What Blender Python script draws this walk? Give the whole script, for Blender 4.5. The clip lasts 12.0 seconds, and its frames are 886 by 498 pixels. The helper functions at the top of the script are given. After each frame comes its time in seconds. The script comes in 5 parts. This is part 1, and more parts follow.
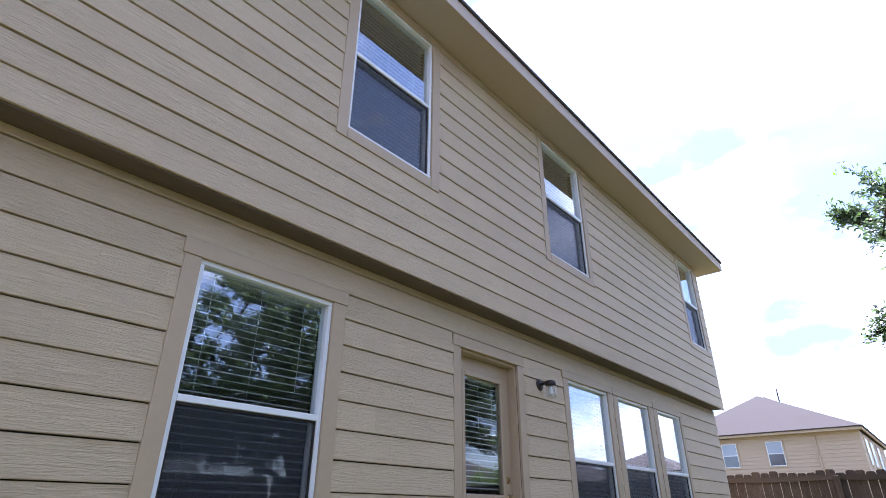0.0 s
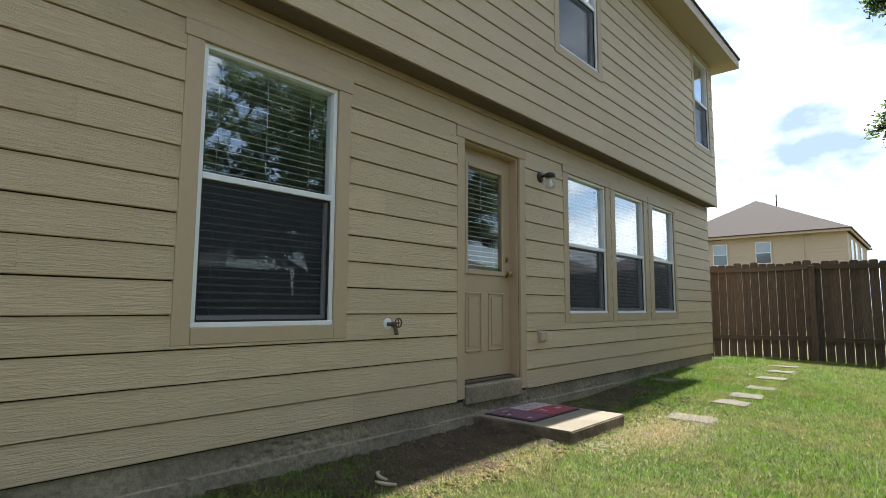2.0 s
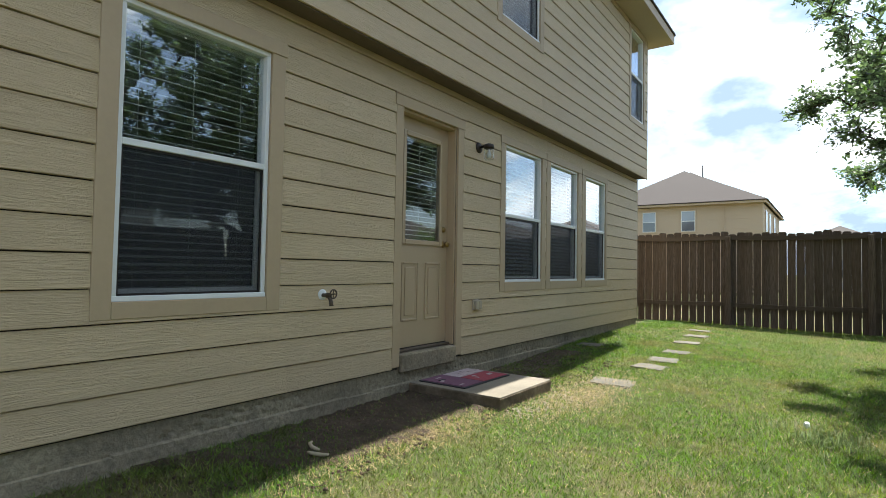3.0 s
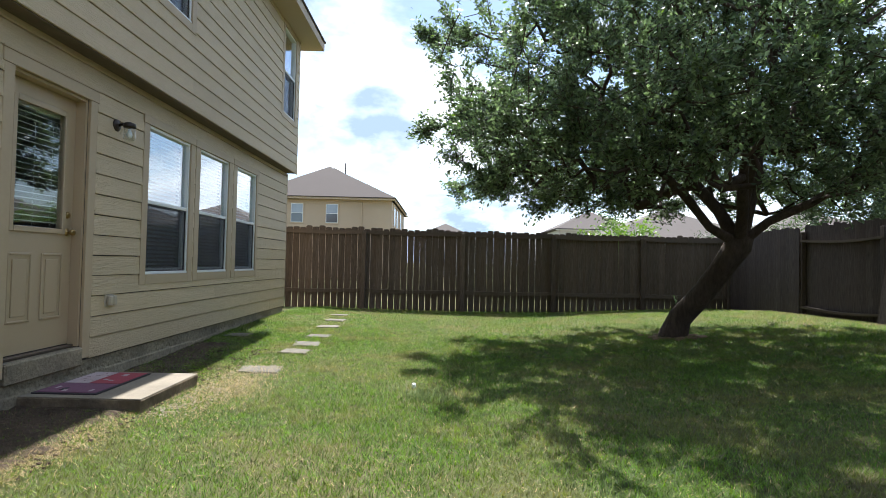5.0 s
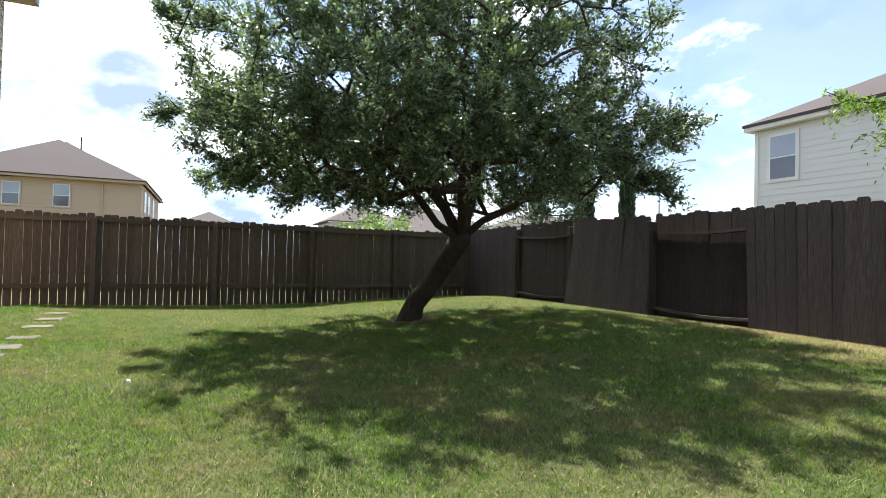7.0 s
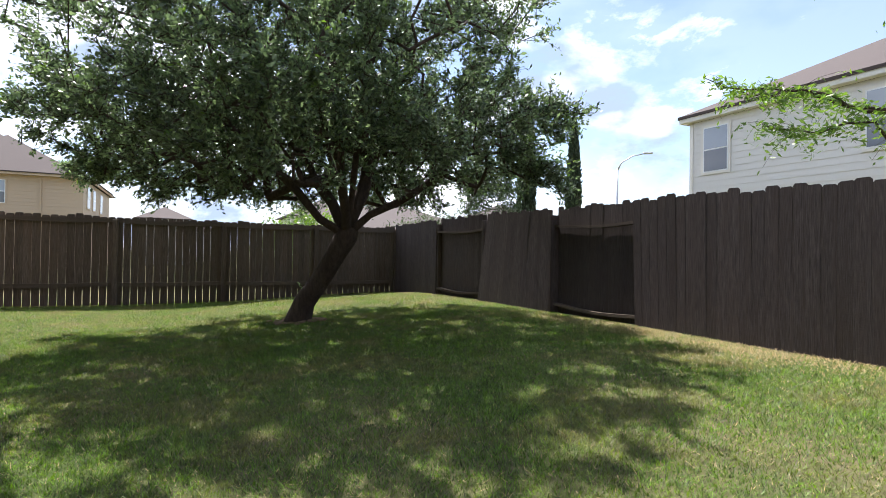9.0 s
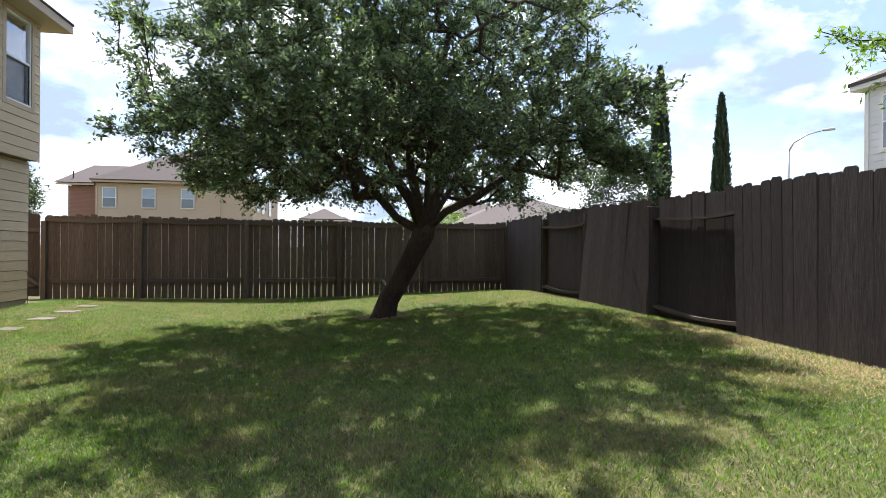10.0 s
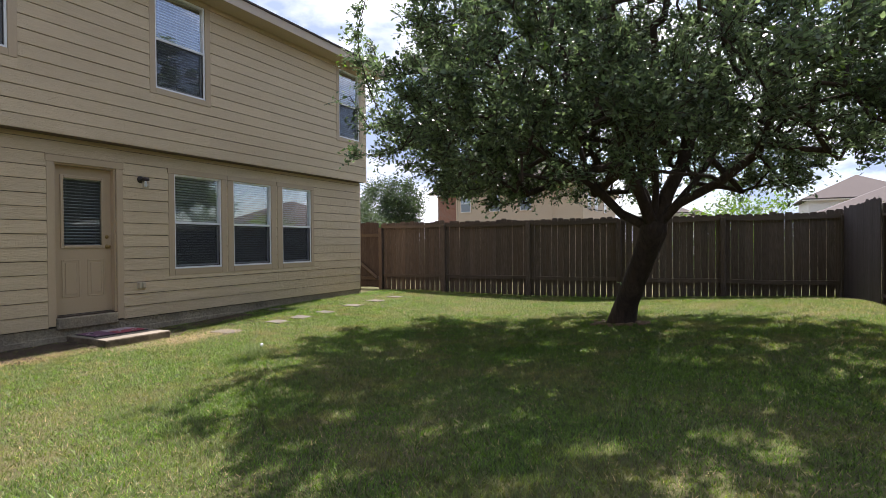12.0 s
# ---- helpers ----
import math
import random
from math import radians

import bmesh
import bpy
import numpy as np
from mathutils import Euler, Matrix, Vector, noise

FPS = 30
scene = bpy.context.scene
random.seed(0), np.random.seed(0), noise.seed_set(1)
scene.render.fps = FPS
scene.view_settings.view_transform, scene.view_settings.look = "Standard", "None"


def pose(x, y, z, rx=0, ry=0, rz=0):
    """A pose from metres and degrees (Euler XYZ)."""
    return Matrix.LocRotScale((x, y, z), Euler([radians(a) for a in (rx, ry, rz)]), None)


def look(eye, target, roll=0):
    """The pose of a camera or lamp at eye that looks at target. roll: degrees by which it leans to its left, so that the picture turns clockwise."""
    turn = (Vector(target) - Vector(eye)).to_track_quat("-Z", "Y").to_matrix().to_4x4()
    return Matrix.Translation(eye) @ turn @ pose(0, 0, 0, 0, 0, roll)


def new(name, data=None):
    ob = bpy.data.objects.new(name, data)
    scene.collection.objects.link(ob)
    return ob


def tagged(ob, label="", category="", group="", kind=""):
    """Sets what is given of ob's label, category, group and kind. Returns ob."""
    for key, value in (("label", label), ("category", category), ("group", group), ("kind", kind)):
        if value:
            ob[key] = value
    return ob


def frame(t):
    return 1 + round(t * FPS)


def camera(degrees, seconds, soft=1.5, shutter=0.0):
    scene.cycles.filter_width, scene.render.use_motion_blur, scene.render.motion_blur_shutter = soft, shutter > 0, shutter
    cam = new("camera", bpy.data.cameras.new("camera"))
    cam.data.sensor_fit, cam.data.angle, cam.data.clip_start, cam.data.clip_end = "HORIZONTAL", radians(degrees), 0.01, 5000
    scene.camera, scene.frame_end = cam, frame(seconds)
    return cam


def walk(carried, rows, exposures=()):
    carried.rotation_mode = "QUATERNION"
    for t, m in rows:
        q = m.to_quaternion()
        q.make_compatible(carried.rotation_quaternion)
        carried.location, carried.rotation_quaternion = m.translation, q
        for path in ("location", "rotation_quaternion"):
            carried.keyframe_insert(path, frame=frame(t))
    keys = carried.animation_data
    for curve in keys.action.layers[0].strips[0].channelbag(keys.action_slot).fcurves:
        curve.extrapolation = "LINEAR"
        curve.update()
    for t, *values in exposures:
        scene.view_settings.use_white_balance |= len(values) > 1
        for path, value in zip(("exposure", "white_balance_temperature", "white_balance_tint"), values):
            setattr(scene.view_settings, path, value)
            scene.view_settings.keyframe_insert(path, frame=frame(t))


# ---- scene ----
cam = camera(78.0, 12.0, soft=0.65)
PATH = [
    (0, (0.508, 0.197, 1.171), (-0.675, 1.553, 2.043), 0.3),
    (0.5, (0.562, 0.167, 1.097), (-0.682, 1.57, 1.792), 0.3),
    (1, (0.566, 0.155, 1.057), (-0.72, 1.596, 1.578), 0.3),
    (1.5, (0.595, 0.132, 1.009), (-0.717, 1.596, 1.375), 0.3),
    (2, (0.615, 0.12, 0.976), (-0.711, 1.601, 1.19), 0.3),
    (2.5, (0.632, 0.126, 0.995), (-0.697, 1.616, 1.106), 0.4),
    (3, (0.654, 0.118, 1.06), (-0.509, 1.744, 1.132), 1.0),
    (3.5, (0.685, 0.045, 1.099), (-0.173, 1.85, 1.165), 1.3),
    (3.7, (0.67, -0.027, 1.101), (-0.058, 1.834, 1.161), 1.1),
    (5.3, (0.739, -0.165, 1.109), (0.908, 1.827, 1.163), 1.4),
    (5.5, (0.773, -0.186, 1.111), (1.051, 1.794, 1.161), 1.4),
    (6, (0.864, -0.317, 1.136), (1.348, 1.624, 1.172), 1.3),
    (6.5, (0.962, -0.475, 1.152), (1.601, 1.42, 1.187), 1.3),
    (7, (1.07, -0.614, 1.123), (1.857, 1.224, 1.163), 1.4),
    (7.5, (1.266, -0.726, 1.134), (2.162, 1.062, 1.173), 1.3),
    (7.7, (1.396, -0.761, 1.139), (2.333, 1.006, 1.174), 1.1),
    (9.3, (2.845, -0.824, 1.191), (3.621, 1.02, 1.198), 0.8),
    (9.5, (3.07, -0.835, 1.195), (3.695, 1.065, 1.196), 0.6),
    (9.8, (3.457, -0.875, 1.213), (3.884, 1.079, 1.207), 0.9),
    (10, (3.705, -0.882, 1.223), (4.021, 1.093, 1.22), 0.5),
    (10.5, (4.261, -0.846, 1.259), (4.226, 1.153, 1.248), 0.2),
    (11, (4.739, -0.738, 1.279), (4.394, 1.232, 1.264), 0.0),
    (11.5, (5.161, -0.595, 1.284), (4.514, 1.297, 1.265), -0.2),
    (12, (5.584, -0.378, 1.288), (4.653, 1.392, 1.269), -0.5),
]
# exposure follows the clip: bright and washed at the start, settled later
EXPOSURES = [(0.0, 1.98, 5450, 27), (0.5, 1.82, 5700, 24), (1.0, 1.62, 6050, 18), (1.5, 1.52, 6300, 9), (2.0, 1.52, 6350, 8), (3.0, 1.5, 6300, 6), (5.5, 1.47, 6050, 11), (6.5, 1.49, 6250, 13), (9.5, 1.5, 6250, 17), (10.5, 1.44, 6200, 17), (12.0, 1.34, 6400, 21)]
walk(cam, [(t, look(eye, target, roll)) for t, eye, target, roll in PATH], EXPOSURES)

# ---- world and sun ----
SUN_DIR = Vector((-0.024, 0.62, 1.0)).normalized()
world = bpy.data.worlds.new("world")
scene.world = world
world.use_nodes = True
wt = world.node_tree
for n in list(wt.nodes):
    wt.nodes.remove(n)
w_out = wt.nodes.new("ShaderNodeOutputWorld")
w_bg = wt.nodes.new("ShaderNodeBackground")
sky = wt.nodes.new("ShaderNodeTexSky")
sky.sky_type = "NISHITA"
sky.sun_disc = False
sky.sun_elevation = math.asin(SUN_DIR.z)
sky.sun_rotation = math.atan2(SUN_DIR.x, SUN_DIR.y)
sky.air_density, sky.dust_density, sky.ozone_density = 1.0, 0.6, 1.2
WL = wt.links.new
w_tc = wt.nodes.new("ShaderNodeTexCoord")
flat = wt.nodes.new("ShaderNodeMapping")
flat.inputs["Scale"].default_value = (1.0, 1.0, 1.9)
WL(w_tc.outputs["Generated"], flat.inputs["Vector"])
cloud = wt.nodes.new("ShaderNodeTexNoise")
cloud.inputs["Scale"].default_value = 3.1
cloud.inputs["Detail"].default_value = 8.0
cloud.inputs["Roughness"].default_value = 0.62
cloud.inputs["Distortion"].default_value = 0.2
WL(flat.outputs["Vector"], cloud.inputs["Vector"])
# the cloud bank lies over the house's side of the sky, clearer air on the other
bank = wt.nodes.new("ShaderNodeVectorMath")
bank.operation = "DOT_PRODUCT"
bank.inputs[1].default_value = (-0.80, 0.52, -0.10)
WL(w_tc.outputs["Generated"], bank.inputs[0])
cover = wt.nodes.new("ShaderNodeMapRange")
cover.interpolation_type = "SMOOTHSTEP"
cover.inputs["From Min"].default_value, cover.inputs["From Max"].default_value = -0.25, 0.75
cover.inputs["To Min"].default_value, cover.inputs["To Max"].default_value = 0.012, 0.095
WL(bank.outputs["Value"], cover.inputs["Value"])
amount = wt.nodes.new("ShaderNodeMath")
amount.operation = "ADD"
WL(cloud.outputs["Fac"], amount.inputs[0])
WL(cover.outputs["Result"], amount.inputs[1])
ramp = wt.nodes.new("ShaderNodeValToRGB")
ramp.color_ramp.elements[0].position, ramp.color_ramp.elements[1].position = 0.500, 0.590
ramp.color_ramp.elements[0].color = (0.10, 0.10, 0.10, 1)
WL(amount.outputs["Value"], ramp.inputs["Fac"])
puff = wt.nodes.new("ShaderNodeTexNoise")
puff.inputs["Scale"].default_value, puff.inputs["Detail"].default_value = 4.2, 6.0
WL(flat.outputs["Vector"], puff.inputs["Vector"])
puff_ramp = wt.nodes.new("ShaderNodeValToRGB")
puff_ramp.color_ramp.elements[0].position, puff_ramp.color_ramp.elements[1].position = 0.40, 0.58
puff_ramp.color_ramp.elements[0].color, puff_ramp.color_ramp.elements[1].color = (2.9, 3.7, 4.9, 1), (9.6, 10.0, 10.4, 1)
WL(puff.outputs["Fac"], puff_ramp.inputs["Fac"])
mixw = wt.nodes.new("ShaderNodeMix")
mixw.data_type = "RGBA"
WL(ramp.outputs["Color"], mixw.inputs["Factor"])
WL(sky.outputs["Color"], mixw.inputs["A"])
WL(puff_ramp.outputs["Color"], mixw.inputs["B"])
WL(mixw.outputs["Result"], w_bg.inputs["Color"])
w_bg.inputs["Strength"].default_value = 0.078
wt.links.new(w_bg.outputs["Background"], w_out.inputs["Surface"])

sun_data = bpy.data.lights.new("sun", "SUN")
sun_data.energy = 4.6
sun_data.angle = radians(0.55)
sun_data.color = (1.0, 0.96, 0.90)
sun = new("sun", sun_data)
sun.matrix_world = look((0, 0, 30), Vector((0, 0, 30)) - SUN_DIR)

# ---- materials ----


def nodes_of(name):
    m = bpy.data.materials.new(name)
    m.use_nodes = True
    nt = m.node_tree
    return m, nt, nt.nodes["Principled BSDF"]


def tint(c, k):
    return (min(1, c[0] * k), min(1, c[1] * k), min(1, c[2] * k), 1.0)


def surface(name, color, rough=0.7, metal=0.0, grain=40.0, stretch=(1, 1, 1), vary=0.18, stain=1.2, stain_vary=0.2,
            bump=0.15, piece=0.0, island=False, spec=0.5, second=None, dist=0.002, warp=0.0, contrast=0.0):
    """A procedural material: fine grain and large stains in the colour, grain as relief, and a shift from piece to piece."""
    m, nt, bsdf = nodes_of(name)
    L = nt.links.new
    tc = nt.nodes.new("ShaderNodeTexCoord")
    mp = nt.nodes.new("ShaderNodeMapping")
    mp.inputs["Scale"].default_value = stretch
    L(tc.outputs["Object"], mp.inputs["Vector"])
    if piece:
        oi = nt.nodes.new("ShaderNodeObjectInfo")
        sh = nt.nodes.new("ShaderNodeVectorMath")
        sh.operation = "MULTIPLY"
        sh.inputs[1].default_value = (37.0, 53.0, 71.0)
        L(oi.outputs["Random"], sh.inputs[0])
        L(sh.outputs["Vector"], mp.inputs["Location"])
    fine = nt.nodes.new("ShaderNodeTexNoise")
    fine.inputs["Scale"].default_value, fine.inputs["Detail"].default_value, fine.inputs["Roughness"].default_value = grain, 6.0, 0.65
    fine.inputs["Distortion"].default_value = warp
    L(mp.outputs["Vector"], fine.inputs["Vector"])
    big = nt.nodes.new("ShaderNodeTexNoise")
    big.inputs["Scale"].default_value, big.inputs["Detail"].default_value = stain, 4.0
    L(mp.outputs["Vector"], big.inputs["Vector"])
    mix1 = nt.nodes.new("ShaderNodeMix")
    mix1.data_type = "RGBA"
    mix1.inputs["A"].default_value, mix1.inputs["B"].default_value = tint(color, 1 - vary), tint(color, 1 + vary)
    if contrast:
        spread_ = nt.nodes.new("ShaderNodeMapRange")
        spread_.inputs["From Min"].default_value, spread_.inputs["From Max"].default_value = 0.5 - contrast, 0.5 + contrast
        L(fine.outputs["Fac"], spread_.inputs["Value"])
        L(spread_.outputs["Result"], mix1.inputs["Factor"])
    else:
        L(fine.outputs["Fac"], mix1.inputs["Factor"])
    mix2 = nt.nodes.new("ShaderNodeMix")
    mix2.data_type, mix2.blend_type = "RGBA", "MIX"
    rr = nt.nodes.new("ShaderNodeMapRange")
    rr.inputs["From Min"].default_value, rr.inputs["From Max"].default_value = 0.35, 0.75
    rr.inputs["To Min"].default_value, rr.inputs["To Max"].default_value = 0.0, min(1.0, stain_vary * 2.5)
    L(big.outputs["Fac"], rr.inputs["Value"])
    L(rr.outputs["Result"], mix2.inputs["Factor"])
    L(mix1.outputs["Result"], mix2.inputs["A"])
    mix2.inputs["B"].default_value = (*second, 1.0) if second else tint(color, 1 - stain_vary * 1.6)
    last = mix2.outputs["Result"]
    if piece:
        hsv = nt.nodes.new("ShaderNodeHueSaturation")
        mr = nt.nodes.new("ShaderNodeMapRange")
        mr.inputs["To Min"].default_value, mr.inputs["To Max"].default_value = 1 - piece, 1 + piece
        if island:
            ge = nt.nodes.new("ShaderNodeNewGeometry")
            L(ge.outputs["Random Per Island"], mr.inputs["Value"])
        else:
            L(oi.outputs["Random"], mr.inputs["Value"])
        L(mr.outputs["Result"], hsv.inputs["Value"])
        L(last, hsv.inputs["Color"])
        last = hsv.outputs["Color"]
    L(last, bsdf.inputs["Base Color"])
    bsdf.inputs["Roughness"].default_value = rough
    bsdf.inputs["Metallic"].default_value = metal
    bsdf.inputs["Specular IOR Level"].default_value = spec
    if bump:
        bp = nt.nodes.new("ShaderNodeBump")
        bp.inputs["Strength"].default_value, bp.inputs["Distance"].default_value = bump, dist
        L(fine.outputs["Fac"], bp.inputs["Height"])
        L(bp.outputs["Normal"], bsdf.inputs["Normal"])
    return m


def leafy(name, color, shine=0.35, through_light=0.35, vary=0.35):
    """Leaves and grass: colour by island, some light through the blade."""
    m, nt, bsdf = nodes_of(name)
    L = nt.links.new
    ge = nt.nodes.new("ShaderNodeNewGeometry")
    mix = nt.nodes.new("ShaderNodeMix")
    mix.data_type = "RGBA"
    mix.inputs["A"].default_value = tint(color, 1 - vary)
    mix.inputs["B"].default_value = tint((color[0] * 1.15, color[1], color[2] * 0.9), 1 + vary)
    L(ge.outputs["Random Per Island"], mix.inputs["Factor"])
    L(mix.outputs["Result"], bsdf.inputs["Base Color"])
    bsdf.inputs["Roughness"].default_value = shine
    tr = nt.nodes.new("ShaderNodeBsdfTranslucent")
    hs = nt.nodes.new("ShaderNodeHueSaturation")
    hs.inputs["Value"].default_value, hs.inputs["Saturation"].default_value = 1.5, 1.15
    L(mix.outputs["Result"], hs.inputs["Color"])
    L(hs.outputs["Color"], tr.inputs["Color"])
    ms = nt.nodes.new("ShaderNodeMixShader")
    ms.inputs["Fac"].default_value = through_light
    L(bsdf.outputs["BSDF"], ms.inputs[1])
    L(tr.outputs["BSDF"], ms.inputs[2])
    L(ms.outputs["Shader"], nt.nodes["Material Output"].inputs["Surface"])
    return m, mix


def pane(name, gloss, tinted):
    """Window glass: see-through, with a mirror gloss that grows with the angle."""
    m, nt, bsdf = nodes_of(name)
    L = nt.links.new
    lw = nt.nodes.new("ShaderNodeLayerWeight")
    lw.inputs["Blend"].default_value = 0.5
    pw = nt.nodes.new("ShaderNodeMath")
    pw.operation = "POWER"
    pw.inputs[1].default_value = 3.4
    L(lw.outputs["Facing"], pw.inputs[0])
    fr = nt.nodes.new("ShaderNodeMapRange")
    fr.inputs["To Min"].default_value, fr.inputs["To Max"].default_value = gloss, 1.0
    L(pw.outputs["Value"], fr.inputs["Value"])
    tp = nt.nodes.new("ShaderNodeBsdfTransparent")
    tp.inputs["Color"].default_value = (*tinted, 1)
    gl = nt.nodes.new("ShaderNodeBsdfGlossy")
    gl.inputs["Roughness"].default_value = 0.0
    gl.inputs["Color"].default_value = (0.95, 0.97, 1.0, 1)
    wob = nt.nodes.new("ShaderNodeTexNoise")
    wob.inputs["Scale"].default_value = 1.4
    bp = nt.nodes.new("ShaderNodeBump")
    bp.inputs["Strength"].default_value, bp.inputs["Distance"].default_value = 0.03, 0.01
    tc = nt.nodes.new("ShaderNodeTexCoord")
    L(tc.outputs["Object"], wob.inputs["Vector"])
    L(wob.outputs["Fac"], bp.inputs["Height"])
    L(bp.outputs["Normal"], gl.inputs["Normal"])
    ms = nt.nodes.new("ShaderNodeMixShader")
    L(fr.outputs["Result"], ms.inputs["Fac"])
    L(tp.outputs["BSDF"], ms.inputs[1])
    L(gl.outputs["BSDF"], ms.inputs[2])
    L(ms.outputs["Shader"], nt.nodes["Material Output"].inputs["Surface"])
    return m


def mesh_screen(name):
    """Insect screen: fine dark weave that lets part of the light through."""
    m, nt, bsdf = nodes_of(name)
    L = nt.links.new
    bsdf.inputs["Base Color"].default_value = (0.022, 0.024, 0.030, 1)
    bsdf.inputs["Roughness"].default_value = 0.6
    tp = nt.nodes.new("ShaderNodeBsdfTransparent")
    ms = nt.nodes.new("ShaderNodeMixShader")
    ms.inputs["Fac"].default_value = 0.34
    L(tp.outputs["BSDF"], ms.inputs[1])
    L(bsdf.outputs["BSDF"], ms.inputs[2])
    L(ms.outputs["Shader"], nt.nodes["Material Output"].inputs["Surface"])
    return m


M_SIDING = surface("tan_siding", (0.530, 0.412, 0.258), 0.62, grain=22, stretch=(1, 0.24, 3.8), vary=0.24, stain=0.7, stain_vary=0.07, bump=1.0, piece=0.05, dist=0.010, warp=1.2)
M_TRIM = surface("tan_trim", (0.43, 0.325, 0.205), 0.6, grain=30, stretch=(3, 1, 1), vary=0.08, stain=1.5, stain_vary=0.06, bump=0.2)
# near-black backing: paints the shadow lines into the open laps between boards
M_LAP_SHADE = surface("lap_shade_backing", (0.035, 0.030, 0.026), 0.95, grain=30, vary=0.2, bump=0.1)
M_SOFFIT = surface("soffit_paint", (0.46, 0.37, 0.28), 0.7, grain=20, vary=0.05, stain_vary=0.05, bump=0.05)
# underside of the overhang, much darker than the eave soffit
M_UNDER = surface("dark_soffit_board", (0.13, 0.095, 0.072), 0.85, grain=20, stretch=(3, 0.5, 3), vary=0.2, bump=0.2)
M_DOOR = surface("door_paint", (0.42, 0.315, 0.20), 0.45, grain=60, vary=0.05, stain_vary=0.04, bump=0.05)
M_CONCRETE = surface("weathered_concrete", (0.315, 0.265, 0.180), 0.95, grain=34, vary=0.6, stain=2.2, stain_vary=0.3, bump=1.0, dist=0.012, second=(0.12, 0.10, 0.078), spec=0.2, contrast=0.35)
M_SILL = surface("sill_concrete", (0.36, 0.31, 0.24), 0.95, grain=40, vary=0.35, stain=5.0, stain_vary=0.25, bump=0.8, dist=0.008, spec=0.2)
M_SLAB = surface("stepping_concrete", (0.142, 0.124, 0.094), 0.9, grain=50, vary=0.4, stain=7.0, stain_vary=0.32, bump=0.7, piece=0.2)
M_WHITE = surface("white_vinyl", (0.74, 0.75, 0.74), 0.4, grain=30, vary=0.04, stain_vary=0.04, bump=0.03)
M_BLIND = surface("blind_slat", (0.56, 0.55, 0.52), 0.5, grain=30, vary=0.05, stain_vary=0.05, bump=0.0)
M_ROOM = surface("room_paint", (0.30, 0.28, 0.25), 0.9, grain=5, vary=0.05, bump=0.0)
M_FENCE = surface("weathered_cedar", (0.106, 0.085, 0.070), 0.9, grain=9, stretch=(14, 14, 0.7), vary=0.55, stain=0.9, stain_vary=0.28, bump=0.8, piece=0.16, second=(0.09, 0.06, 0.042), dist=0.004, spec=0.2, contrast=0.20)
# side fence: the cedar above in a darker, greyer tone
M_FENCE_SIDE = surface("dark_side_cedar", (0.062, 0.050, 0.046), 0.9, grain=9, stretch=(14, 14, 0.7), vary=0.55, stain=0.9, stain_vary=0.30, bump=0.8, piece=0.12, second=(0.055, 0.040, 0.033), dist=0.004, spec=0.2, contrast=0.20)
M_RAIL = surface("weathered_rail", (0.110, 0.086, 0.068), 0.9, grain=9, stretch=(1.2, 1.2, 10), vary=0.45, stain=0.9, stain_vary=0.25, bump=0.6, piece=0.15, dist=0.004, spec=0.2)
M_BARK = surface("dark_bark", (0.075, 0.055, 0.042), 0.95, grain=16, stretch=(1.5, 1.5, 0.45), vary=0.5, stain=2.5, stain_vary=0.3, bump=1.0, dist=0.02, spec=0.2, contrast=0.25)
M_SHINGLE = surface("brown_shingle", (0.060, 0.046, 0.040), 0.95, grain=30, vary=0.3, stain=0.6, stain_vary=0.12, bump=0.4)
M_SHINGLE2 = surface("grey_shingle", (0.085, 0.069, 0.061), 0.95, grain=30, vary=0.25, stain=0.6, stain_vary=0.12, bump=0.4)
M_TANWALL = surface("far_tan_siding", (0.52, 0.40, 0.275), 0.8, grain=20, vary=0.06, stain_vary=0.05, bump=0.05)
M_WHITEWALL = surface("far_white_siding", (0.68, 0.66, 0.62), 0.7, grain=20, vary=0.05, stain_vary=0.05, bump=0.05)
M_TRIMW = surface("far_white_trim", (0.72, 0.69, 0.62), 0.6, grain=20, vary=0.04, stain_vary=0.04, bump=0.0)
M_BRICK = surface("far_brick", (0.27, 0.13, 0.085), 0.9, grain=20, vary=0.2, stain_vary=0.15, bump=0.2, piece=0.25)
M_MORTAR = surface("mortar", (0.36, 0.32, 0.27), 0.95, grain=30, vary=0.15, bump=0.2)
M_DARKMETAL = surface("dark_bronze_metal", (0.05, 0.04, 0.035), 0.45, metal=0.7, grain=40, vary=0.2, bump=0.05)
M_BRASS = surface("aged_brass", (0.35, 0.24, 0.10), 0.35, metal=1.0, grain=40, vary=0.2, bump=0.05)
M_TAP = surface("weathered_bronze", (0.13, 0.10, 0.075), 0.55, metal=0.6, grain=60, vary=0.3, bump=0.2)
M_STEEL = surface("galvanised_steel", (0.5, 0.5, 0.5), 0.4, metal=0.8, grain=40, vary=0.15, bump=0.05)
M_PLASTIC = surface("beige_plastic", (0.45, 0.38, 0.28), 0.5, grain=30, vary=0.06, bump=0.02)
M_MAT = surface("mat_rubber", (0.035, 0.03, 0.032), 0.9, grain=90, vary=0.4, bump=0.4)
M_MATRED = surface("mat_red", (0.30, 0.05, 0.065), 0.95, grain=120, vary=0.4, stain=6, stain_vary=0.2, bump=0.5)
M_MATPALE = surface("mat_pale", (0.42, 0.33, 0.33), 0.95, grain=120, vary=0.3, stain=6, stain_vary=0.2, bump=0.5)
M_MATPLUM = surface("mat_plum", (0.16, 0.07, 0.11), 0.95, grain=120, vary=0.4, stain=6, stain_vary=0.2, bump=0.5)
M_STRAW, _ = leafy("dry_straw", (0.36, 0.30, 0.16), 0.7, 0.3, 0.3)
